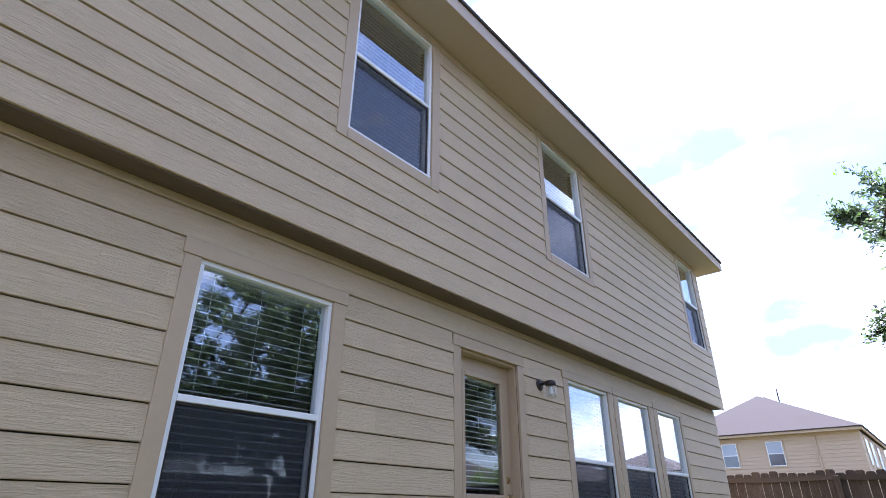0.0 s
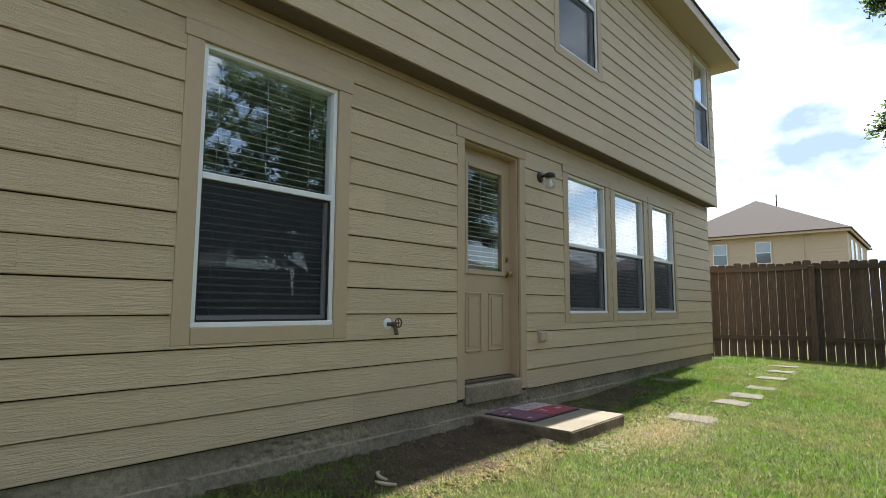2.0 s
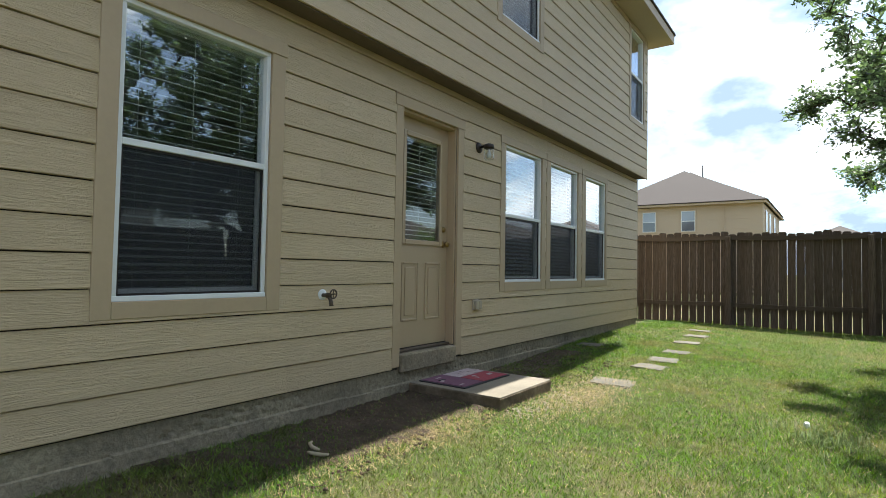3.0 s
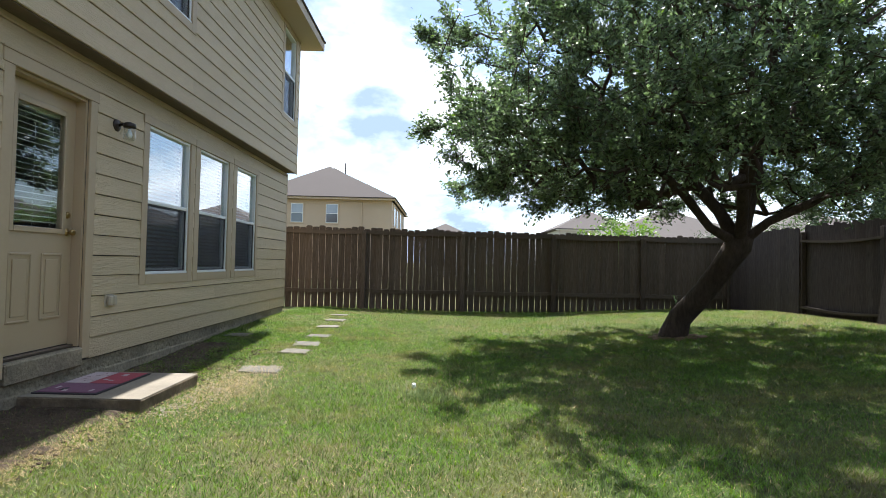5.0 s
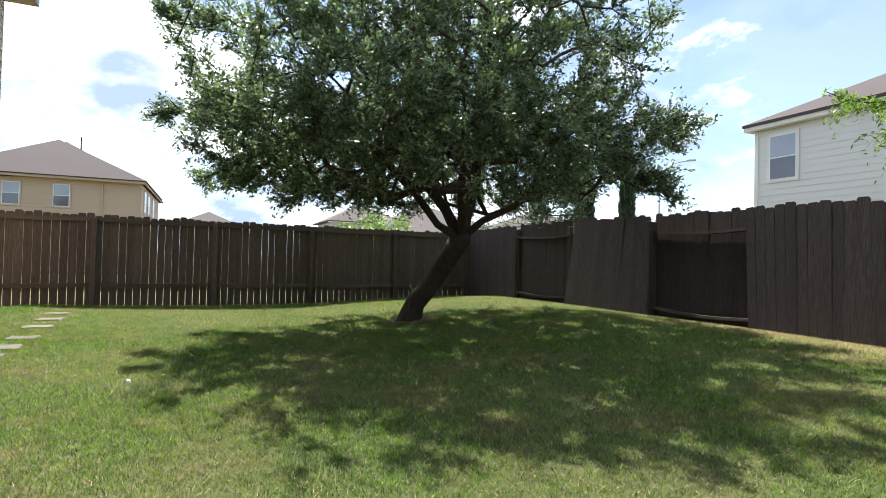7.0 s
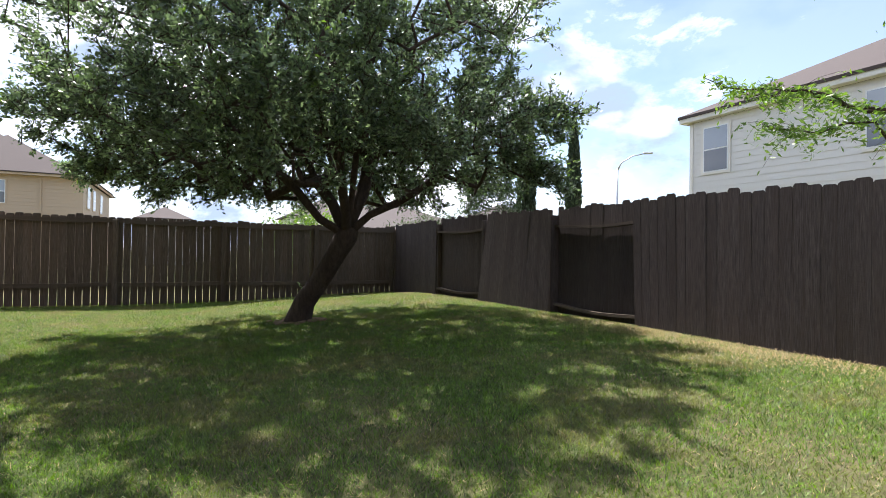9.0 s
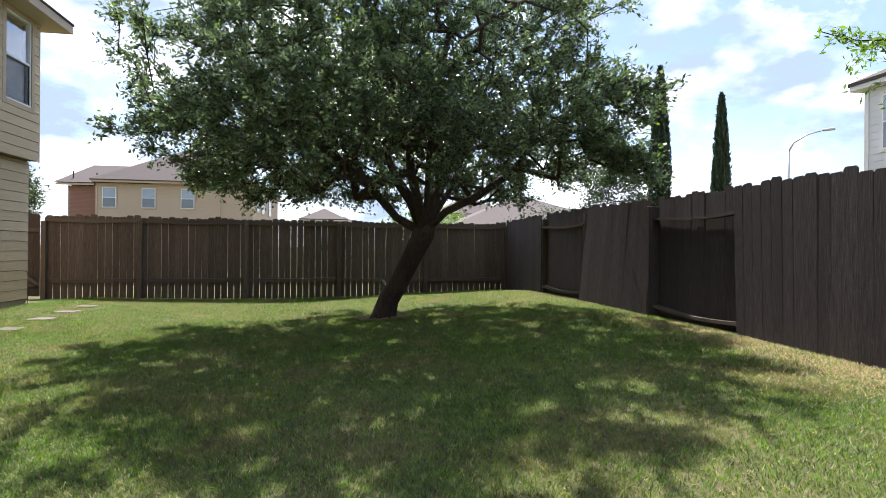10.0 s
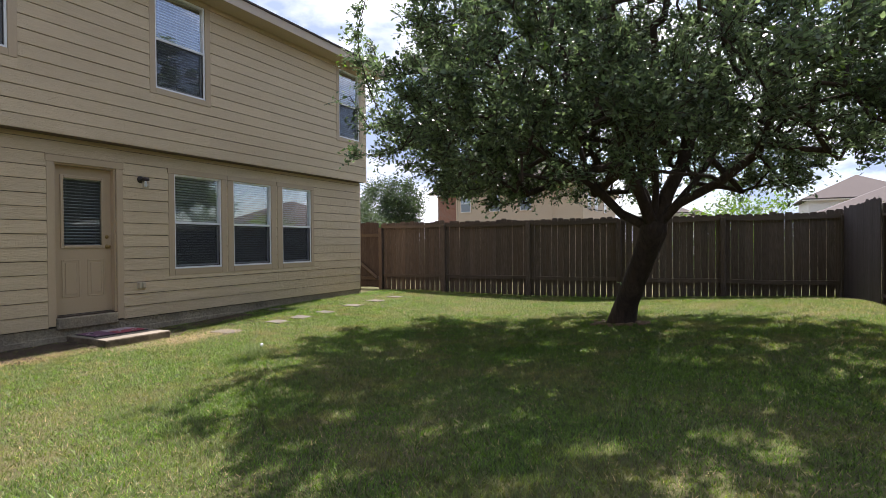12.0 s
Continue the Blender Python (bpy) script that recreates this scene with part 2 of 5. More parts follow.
M_BONE = surface("bleached_wood", (0.46, 0.38, 0.26), 0.8, grain=30, vary=0.2, bump=0.3)
M_GLASS = pane("window_glass", 0.17, (0.90, 0.93, 0.93))
M_GLASS_DOOR = pane("door_glass", 0.05, (0.93, 0.95, 0.94))
M_GLASS_FAR = surface("far_glass", (0.10, 0.115, 0.14), 0.08, grain=2, vary=0.1, bump=0.0, spec=1.0)
M_GLASS_BLIND = surface("glass_over_blind", (0.30, 0.34, 0.40), 0.12, grain=2, vary=0.08, bump=0.0, spec=1.0)
M_LAMPGLASS = pane("lamp_glass", 0.04, (0.9, 0.9, 0.88))
M_SCREEN = mesh_screen("insect_screen")
M_LEAF, _ = leafy("oak_leaf", (0.098, 0.155, 0.080), 0.33, 0.42, 0.66)
M_LEAF_PALE, _ = leafy("pale_leaf", (0.105, 0.19, 0.042), 0.4, 0.45, 0.3)
M_LEAF_FAR, _ = leafy("far_leaf", (0.05, 0.085, 0.035), 0.5, 0.3, 0.4)
M_CYPRESS, _ = leafy("cypress_leaf", (0.028, 0.05, 0.022), 0.6, 0.15, 0.4)
M_MULCH = surface("bark_mulch", (0.24, 0.16, 0.095), 0.9, grain=40, vary=0.4, bump=0.4)
M_WEED, _ = leafy("weed_leaf", (0.14, 0.20, 0.08), 0.7, 0.5, 0.35)


def lawn_material():
    """Grass blades: green that turns to straw in patches, colour by blade."""
    m, mix = leafy("grass_blade", (0.080, 0.168, 0.020), 0.50, 0.42, 0.80)
    nt = m.node_tree
    tc = nt.nodes.new("ShaderNodeTexCoord")
    n1 = nt.nodes.new("ShaderNodeTexNoise")
    n1.inputs["Scale"].default_value, n1.inputs["Detail"].default_value, n1.inputs["Roughness"].default_value = 1.25, 7.0, 0.66
    nt.links.new(tc.outputs["Object"], n1.inputs["Vector"])
    mr = nt.nodes.new("ShaderNodeMapRange")
    mr.inputs["From Min"].default_value, mr.inputs["From Max"].default_value = 0.47, 0.66
    mr.inputs["To Max"].default_value = 0.60
    nt.links.new(n1.outputs["Fac"], mr.inputs["Value"])
    dry = nt.nodes.new("ShaderNodeMix")
    dry.data_type = "RGBA"
    dry.inputs["B"].default_value = (0.215, 0.165, 0.066, 1)
    nt.links.new(mr.outputs["Result"], dry.inputs["Factor"])
    nt.links.new(mix.outputs["Result"], dry.inputs["A"])
    bsdf = nt.nodes["Principled BSDF"]
    hs = [n for n in nt.nodes if n.type == "HUE_SAT"][0]
    n2 = nt.nodes.new("ShaderNodeTexNoise")
    n2.inputs["Scale"].default_value, n2.inputs["Detail"].default_value, n2.inputs["Roughness"].default_value = 9.0, 5.0, 0.7
    nt.links.new(tc.outputs["Object"], n2.inputs["Vector"])
    m2 = nt.nodes.new("ShaderNodeMapRange")
    m2.inputs["From Min"].default_value, m2.inputs["From Max"].default_value = 0.3, 0.7
    m2.inputs["To Min"].default_value, m2.inputs["To Max"].default_value = 0.36, 1.50
    nt.links.new(n2.outputs["Fac"], m2.inputs["Value"])
    tuft = nt.nodes.new("ShaderNodeHueSaturation")
    nt.links.new(m2.outputs["Result"], tuft.inputs["Value"])
    nt.links.new(dry.outputs["Result"], tuft.inputs["Color"])
    nt.links.new(tuft.outputs["Color"], bsdf.inputs["Base Color"])
    nt.links.new(tuft.outputs["Color"], hs.inputs["Color"])
    return m


M_GRASS = lawn_material()
M_GROUND = surface("lawn_soil", (0.060, 0.078, 0.024), 0.95, grain=28, vary=0.6, stain=0.6, stain_vary=0.35, bump=0.8, second=(0.17, 0.13, 0.075), dist=0.02, spec=0.1)
M_DIRT = surface("bare_dirt", (0.105, 0.078, 0.055), 0.95, grain=38, vary=0.7, stain=3.5, stain_vary=0.32, bump=1.0, dist=0.03, spec=0.1, contrast=0.3)

# ---- mesh helpers ----


def link(name, bm, material, parent=None, label="", smooth=False):
    me = bpy.data.meshes.new(name)
    bm.normal_update()
    bm.to_mesh(me)
    bm.free()
    me.materials.append(material)
    if smooth:
        me.polygons.foreach_set("use_smooth", [True] * len(me.polygons))
    ob = new(name, me)
    if parent is not None:
        ob.parent = parent
    if label:
        ob["label"] = label
    return ob


def part(name, bm, material, parent, label="", smooth=False):
    return link(name, bm, material, parent, label, smooth)


def box(bm, x0, x1, y0, y1, z0, z1, bevel=0.0):
    r = bmesh.ops.create_cube(bm, size=1.0, matrix=Matrix.Translation(((x0 + x1) / 2, (y0 + y1) / 2, (z0 + z1) / 2)) @ Matrix.Diagonal((x1 - x0, y1 - y0, z1 - z0, 1)))
    if bevel:
        es = list({e for v in r["verts"] for e in v.link_edges})
        bmesh.ops.bevel(bm, geom=es, offset=bevel, segments=1, affect="EDGES")
    return bm


def boxed(*dims, bevel=0.0):
    return box(bmesh.new(), *dims, bevel=bevel)


def prism(points, axis, a, b):
    """A solid with the outline points (two other axes) drawn out along axis from a to b."""
    bm = bmesh.new()

    def place(p, s):
        q = list(p)
        q.insert(axis, s)
        return q
    lo = [bm.verts.new(place(p, a)) for p in points]
    hi = [bm.verts.new(place(p, b)) for p in points]
    bm.faces.new(lo)
    bm.faces.new(hi[::-1])
    for i in range(len(points)):
        j = (i + 1) % len(points)
        bm.faces.new((lo[i], hi[i], hi[j], lo[j]))
    bmesh.ops.recalc_face_normals(bm, faces=bm.faces)
    return bm


def tube(bm, pts, radii, sides=8, cap=True):
    """A tapered round limb along pts."""
    rings = []
    for i, (p, r) in enumerate(zip(pts, radii)):
        p = Vector(p)
        d = (Vector(pts[min(i + 1, len(pts) - 1)]) - Vector(pts[max(i - 1, 0)])).normalized()
        a = d.orthogonal().normalized() if abs(d.z) > 0.99 else d.cross(Vector((0, 0, 1))).normalized()
        b = d.cross(a)
        rings.append([bm.verts.new(p + r * (math.cos(t) * a + math.sin(t) * b)) for t in (2 * math.pi * k / sides for k in range(sides))])
    for u, v in zip(rings, rings[1:]):
        for k in range(sides):
            bm.faces.new((u[k], u[(k + 1) % sides], v[(k + 1) % sides], v[k]))
    if cap:
        bm.faces.new(rings[0][::-1])
        bm.faces.new(rings[-1])
    bmesh.ops.recalc_face_normals(bm, faces=bm.faces)
    return bm


def lathe(profile, m, sides=20):
    """A turned shape: profile of (radius, height), placed by m."""
    bm = bmesh.new()
    rings = [[bm.verts.new(m @ Vector((r * math.cos(t), r * math.sin(t), h))) for t in (2 * math.pi * k / sides for k in range(sides))] for r, h in profile]
    for u, v in zip(rings, rings[1:]):
        for k in range(sides):
            bm.faces.new((u[k], u[(k + 1) % sides], v[(k + 1) % sides], v[k]))
    bm.faces.new(rings[0][::-1])
    bm.faces.new(rings[-1])
    bmesh.ops.recalc_face_normals(bm, faces=bm.faces)
    return bm


def soup(name, verts, faces_n, material, parent=None):
    """A mesh of loose faces, faces_n corners each, from an array of vertices."""
    v = np.asarray(verts, dtype=np.float32).reshape(-1, 3)
    nf = len(v) // faces_n
    me = bpy.data.meshes.new(name)
    me.vertices.add(len(v))
    me.vertices.foreach_set("co", v.ravel())
    me.loops.add(len(v))
    me.loops.foreach_set("vertex_index", np.arange(len(v), dtype=np.int32))
    me.polygons.add(nf)
    me.polygons.foreach_set("loop_start", np.arange(0, len(v), faces_n, dtype=np.int32))
    me.polygons.foreach_set("loop_total", np.full(nf, faces_n, dtype=np.int32))
    me.update(calc_edges=True)
    me.materials.append(material)
    ob = new(name, me)
    if parent is not None:
        ob.parent = parent
    return ob


def thing(name, label, category, group="", at=(0, 0, 0)):
    ob = new(name)
    ob.empty_display_size = 0.2
    ob.location = at
    return tagged(ob, label, category, group)


def smooth01(a, b, v):
    t = np.clip((np.asarray(v, dtype=float) - a) / (b - a), 0, 1)
    return t * t * (3 - 2 * t)


def ground_z(x, y):
    """Height of the lawn: it rises to the side fence and along the house."""
    rise = 0.27 * smooth01(2.0, 7.5, x) * (1 - 0.4 * smooth01(10.5, 12.8, y))
    house = 0.11 * smooth01(4.8, 9.0, y) * (1 - smooth01(-1.9, 1.0, x)) * (1 - 0.6 * smooth01(10.5, 12.5, y))
    return rise + house + 0.012 * np.sin(1.7 * np.asarray(x) + 0.6 * np.asarray(y)) * np.sin(1.3 * np.asarray(y) - 0.4)


def gz(x, y):
    return float(ground_z(x, y))

# ---- ground ----
def build_ground():
    xs = np.unique(np.concatenate([[-1500, -500, -150, -60, -30, -18], np.arange(-12, 22.1, 0.3), [30, 60, 150, 500, 1500]]))
    ys = np.unique(np.concatenate([[-1500, -500, -150, -60, -30, -18], np.arange(-10, 20.1, 0.3), [30, 60, 150, 500, 1500]]))
    X, Y = np.meshgrid(xs, ys, indexing="ij")
    Z = ground_z(X, Y)
    v = np.stack([X, Y, Z], -1).reshape(-1, 3)
    n = len(ys)
    faces = [(i * n + j, (i + 1) * n + j, (i + 1) * n + j + 1, i * n + j + 1) for i in range(len(xs) - 1) for j in range(n - 1)]
    me = bpy.data.meshes.new("ground")
    me.from_pydata(v.tolist(), [], faces)
    me.polygons.foreach_set("use_smooth", [True] * len(me.polygons))
    me.materials.append(M_GROUND)
    return tagged(new("ground", me), "soil and thatch under a patchy green lawn", "ground", kind="structure")


build_ground()

# ---- the house ----
WX, UX = -2.29, -2.13          # faces behind the siding, lower and upper storey
Y0, Y1 = -6.0, 10.30           # length of the lower wall
U1 = 10.34                     # end of the upper wall
SILL, COURSE = 0.226, 0.1758   # bottom of the siding, height of a course
BAND = 2.75                   # underside of the overhang
EAVE = 5.30                    # soffit


def wall_with_holes(name, x0, x1, y0, y1, z0, z1, holes, label):
    """A wall across y with rectangular openings (ya, yb, za, zb) through it."""
    bm = bmesh.new()
    ys = sorted({y0, y1, *[h[0] for h in holes], *[h[1] for h in holes]})
    for a, b in zip(ys, ys[1:]):
        mid = (a + b) / 2
        cuts = sorted((h[2], h[3]) for h in holes if h[0] <= mid <= h[1])
        z = z0
        for lo, hi in cuts + [(z1, z1)]:
            if lo > z + 1e-4:
                box(bm, x0, x1, a, b, z, lo)
            z = hi
    return tagged(link(name, bm, M_LAP_SHADE), label, "wall", kind="structure")


# windows: unit y0, y1, z0, z1, meeting rail z, and the outer edges of the casing y0, y1, z0, z1
WINDOWS = {
    "window_1": (WX, 1.378, 2.287, 0.865, 2.425, 1.685, 1.28, 2.39, 0.778, 2.515),
    "window_2": (WX, 5.36, 6.275, 0.925, 2.44, 1.665, 5.255, 6.372, 0.825, 2.525),
    "window_3": (WX, 6.53, 7.44, 0.925, 2.44, 1.665, 6.408, 7.562, 0.830, 2.525),
    "window_4": (WX, 7.735, 8.575, 0.925, 2.44, 1.665, 7.600, 8.65, 0.835, 2.525),
    "window_5": (UX, 2.14, 3.04, 3.69, 5.21, 4.45, 2.04, 3.14, 3.60, 5.295),
    "window_6": (UX, 4.955, 5.845, 3.69, 5.21, 4.45, 4.86, 5.945, 3.60, 5.295),
    "window_7": (UX, 9.345, 10.085, 3.69, 5.21, 4.45, 9.25, 10.17, 3.60, 5.295),
}
DOOR = (3.61, 4.43, 0.345, 2.41)        # opening
DOOR_TRIM = (3.515, 4.525, 0.245, 2.503)
low = [w for w in WINDOWS.values() if w[0] == WX]
upp = [w for w in WINDOWS.values() if w[0] == UX]
wall_low = wall_with_holes("wall_lower", WX - 0.14, WX, Y0, Y1, 0.20, BAND + 0.02, [w[1:5] for w in low] + [(DOOR[0], DOOR[1], 0.30, DOOR[3])], "lower back wall clad in tan lap siding boards")
wall_up = wall_with_holes("wall_upper", UX - 0.14, UX, Y0, U1, BAND + 0.012, EAVE, [w[1:5] for w in upp], "overhanging upper back wall clad in tan lap siding boards")
tagged(link("wall_side_lower", boxed(-11.0, WX - 0.002, Y1 - 0.13, Y1, 0.20, BAND + 0.016), M_TRIM), "tan end wall of the house", "wall", kind="structure")
tagged(link("wall_side_upper", boxed(-11.0, UX - 0.002, U1 - 0.13, U1 + 0.001, BAND + 0.014, EAVE - 0.002), M_TRIM), "tan upper end wall of the house", "wall", kind="structure")
tagged(link("wall_side_far", boxed(-11.0, WX - 0.142, Y0 - 0.14, Y0, 0.20, EAVE - 0.003), M_TRIM), "tan end wall of the house", "wall", kind="structure")
tagged(link("wall_front", boxed(-11.14, -11.0, Y0, U1, 0.20, EAVE - 0.003), M_TRIM), "tan street wall of the house", "wall", kind="structure")
tagged(link("overhang_soffit", boxed(WX - 0.002, UX + 0.010, Y0, U1 - 0.14, BAND - 0.004, BAND + 0.010), M_UNDER), "dark brown board under the overhanging storey", "soffit", kind="structure")
# rooms behind the windows
tagged(link("floor_lower", boxed(-10.9, WX - 0.15, Y0 + 0.02, Y1 - 0.15, 0.26, 0.33), M_ROOM), "dim interior floor", "floor", kind="structure")
tagged(link("floor_upper", boxed(-10.9, UX - 0.18, Y0 + 0.02, Y1 - 0.15, 2.62, 2.74), M_ROOM), "dim upper floor slab", "floor", kind="structure")
tagged(link("ceiling", boxed(-10.9, UX - 0.15, Y0 + 0.02, Y1 - 0.15, 5.22, 5.29), M_ROOM), "dim ceiling of the upper rooms", "ceiling", kind="structure")
tagged(link("wall_inside", boxed(-6.1, -6.0, Y0 + 0.02, Y1 - 0.16, 0.34, 5.21), M_ROOM), "dim interior partition", "wall", kind="structure")

# foundation: rough cast concrete, uneven, with a ledge along its foot
tagged(link("foundation", boxed(-10.95, WX - 0.02, Y0, Y1 - 0.015, -0.35, 0.205), M_CONCRETE), "weathered grey concrete slab under the siding", "foundation", kind="structure")


def rough_slab_edge():
    v, f = [], []
    ys = np.arange(Y0, Y1 - 0.009, 0.02)
    zs = [0.222, 0.205, 0.185, 0.165, 0.145, 0.125, 0.108, 0.096, 0.088, 0.07, 0.04, 0.01, -0.05, -0.3]
    for y in ys:
        for z in zs:
            n1 = noise.noise(Vector((y * 2.3, z * 5.0, 1.7)))
            n2 = noise.noise(Vector((y * 17.0, z * 26.0, 4.2)))
            n3 = noise.noise(Vector((y * 1.1, 3.3, 9.0)))
            x = WX + 0.006 + 0.006 * n1 + 0.004 * n2
            if 0.10 < z < 0.20 and n3 > 0.05:
                x -= 0.030 * max(0.0, n2 - 0.02)
            if z < 0.10 + 0.02 * n3:
                x += 0.008
            v.append((x, float(y), z))
    m = len(zs)
    for i in range(len(ys) - 1):
        for k in range(m - 1):
            f.append((i * m + k, i * m + k + 1, (i + 1) * m + k + 1, (i + 1) * m + k))
    me = bpy.data.meshes.new("foundation_edge")
    me.from_pydata(v, [], f)
    me.materials.append(M_CONCRETE)
    tagged(new("foundation_edge", me), "rough stained concrete edge with a crumbling ledge", "foundation", kind="structure")


rough_slab_edge()


def wedge_board(y0, y1, z0, h, xb, lo=0.006, hi=None, thick=0.027):
    """One lap board: thick at the bottom edge, thin where the next one covers it; lo and hi: the heights at which it is notched."""
    hi = h - 0.001 if hi is None else hi
    x_lo, x_hi = (xb + thick + (0.017 - thick) * v / h for v in (lo, hi))
    return prism([(xb, z0 + lo), (x_lo - 0.002, z0 + lo), (x_lo, z0 + lo + 0.003), (x_hi, z0 + hi), (xb, z0 + hi)], 1, y0, y1)


def lay_siding(parent, xb, y0, y1, z0, z1, gaps, seed):
    r = random.Random(seed)
    z = z0
    while z < z1 - 0.02:
        h = min(COURSE, z1 - z)
        spans = [(y0, y1, 0.006, None)]
        for a, b, lo, hi in gaps:
            if lo < z + h - 0.004 and hi > z + 0.012:
                cut = []
                for u, v, p, q in spans:
                    if v <= a or u >= b:
                        cut.append((u, v, p, q))
                        continue
                    cut += [(c, d, p, q) for c, d in ((u, a), (b, v)) if d - c > 0.015]
                    if lo - z > 0.02:
                        cut.append((max(u, a), min(v, b), p, lo - z - 0.001))
                    if z + h - hi > 0.02:
                        cut.append((max(u, a), min(v, b), hi - z + 0.001, q))
                spans = cut
        # cut each span at joints
        joint = y0 + r.uniform(0.8, 3.4)
        joints = []
        while joint < y1:
            joints.append(joint)
            joint += 3.66
        dz = r.uniform(-0.001, 0.001)
        for u, v, p, q in spans:
            edges = [u] + [j for j in joints if u + 0.25 < j < v - 0.25] + [v]
            for a, b in zip(edges, edges[1:]):
                part("board", wedge_board(a + 0.0003, b - 0.0003, z + dz, h, xb, p, q), M_SIDING, parent)
        z += COURSE


def casing(parent, xb, a, b, lo, hi, y0, y1, z0, z1):
    """Flat boards round an opening: head, sill and two legs."""
    t = 0.030
    part("casing_head", boxed(xb, xb + t + 0.004, a - 0.012, b + 0.012, z1, hi, bevel=0.003), M_TRIM, parent)
    part("casing_sill", boxed(xb, xb + t, y0, y1, lo, z0, bevel=0.003), M_TRIM, parent)
    part("casing_leg", boxed(xb, xb + t - 0.001, a, y0 - 0.001, lo - 0.002, z1 - 0.001, bevel=0.003), M_TRIM, parent)
    part("casing_leg", boxed(xb, xb + t - 0.001, y1 + 0.001, b, lo - 0.002, z1 - 0.001, bevel=0.003), M_TRIM, parent)


SLATS = {}


def blind(y0, y1, z0, z1, x, drop, group, tilt=20.0):
    """A venetian blind: head rail, slats, cords, bottom rail."""
    b = thing("window_blind", "off-white horizontal slat blind lowered behind the glass", "blind", group)
    w = y1 - y0 - 0.03
    part("head_rail", boxed(x - 0.025, x + 0.025, y0 + 0.012, y1 - 0.012, z1 - 0.045, z1 - 0.004, bevel=0.003), M_BLIND, b)
    key = round(w, 3)
    if key not in SLATS:
        SLATS[key] = prism([(-0.024, 0.0), (0.0, 0.004), (0.024, 0.0), (0.024, 0.002), (0.0, 0.006), (-0.024, 0.002)], 1, -w / 2, w / 2)
        me = bpy.data.meshes.new("slat")
        SLATS[key].to_mesh(me)
        SLATS[key].free()
        me.materials.append(M_BLIND)
        SLATS[key] = me
    z = z1 - 0.08
    bottom = z1 - drop * (z1 - z0) + 0.03
    r = random.Random(int(y0 * 100))
    while z > bottom:
        s = new("slat", SLATS[key])
        s.parent = b
        s.matrix_basis = pose(x, (y0 + y1) / 2, z, r.uniform(-0.25, 0.25), tilt + r.uniform(-3, 3), 0)
        z -= 0.043
    part("bottom_rail", boxed(x - 0.022, x + 0.022, y0 + 0.016, y1 - 0.016, z + 0.012, z + 0.030, bevel=0.003), M_BLIND, b)
    for f in (0.16, 0.5, 0.84):
        part("ladder_cord", boxed(x + 0.026, x + 0.0275, y0 + f * (y1 - y0) - 0.0015, y0 + f * (y1 - y0) + 0.0015, z + 0.01, z1 - 0.03), M_BLIND, b)
    return b


def sash_window(name, spec, blind_drop, tilt):
    xb, y0, y1, z0, z1, zm, a, b, lo, hi = spec
    w = thing(name, "white vinyl single-hung window in a tan casing, screen over the lower sash", "window")
    w["kind"] = "structure"
    casing(w, xb, a, b, lo, hi, y0, y1, z0, z1)
    f, xf = 0.028, xb + 0.012
    xi = xb - 0.075
    for nm, d in (("frame_head", (xi, xf, y0, y1, z1 - f, z1)), ("frame_sill", (xi, xf + 0.006, y0, y1, z0, z0 + f)),
                  ("frame_jamb", (xi, xf - 0.001, y0, y0 + f, z0 + f, z1 - f)), ("frame_jamb", (xi, xf - 0.001, y1 - f, y1, z0 + f, z1 - f))):
        part(nm, boxed(*d, bevel=0.003), M_WHITE, w)
    part("meeting_rail", boxed(xb - 0.045, xf - 0.004, y0 + f, y1 - f, zm - 0.018, zm + 0.018, bevel=0.003), M_WHITE, w)
    s = 0.02
    part("sash_stile", boxed(xb - 0.058, xb - 0.028, y0 + f, y0 + f + s, z0 + f, zm - 0.019), M_WHITE, w)
    part("sash_stile", boxed(xb - 0.058, xb - 0.028, y1 - f - s, y1 - f, z0 + f, zm - 0.019), M_WHITE, w)
    part("sash_rail", boxed(xb - 0.058, xb - 0.028, y0 + f + s, y1 - f - s, z0 + f, z0 + f + 0.035), M_WHITE, w)
    up = part("upper_pane", boxed(xb - 0.030, xb - 0.026, y0 + f, y1 - f, zm + 0.019, z1 - f), M_GLASS, w, "clear reflective glass")
    dn = part("lower_pane", boxed(xb - 0.046, xb - 0.042, y0 + f + s, y1 - f - s, z0 + f + 0.035, zm - 0.019), M_GLASS, w, "clear reflective glass")
    up.visible_shadow = dn.visible_shadow = False
    sc = part("screen", boxed(xb - 0.0085, xb - 0.0075, y0 + f + 0.008, y1 - f - 0.008, z0 + f + 0.008, zm - 0.022), M_SCREEN, w, "dark insect screen")
    for d in ((y0 + f, y0 + f + 0.012, z0 + f, zm - 0.019), (y1 - f - 0.012, y1 - f, z0 + f, zm - 0.019)):
        part("screen_frame", boxed(xb - 0.014, xb - 0.003, *d), M_DARKMETAL, w, "dark screen frame")
    for d in ((z0 + f, z0 + f + 0.012), (zm - 0.031, zm - 0.019)):
        part("screen_frame", boxed(xb - 0.014, xb - 0.003, y0 + f + 0.012, y1 - f - 0.012, *d), M_DARKMETAL, w, "dark screen frame")
    blind(y0, y1, z0, z1, xb - 0.115, blind_drop, "window blinds", tilt)
    return w


for i, (nm, spec) in enumerate(WINDOWS.items()):
    sash_window(nm, spec, 1.0, 14.0 if i == 0 else 35.0)

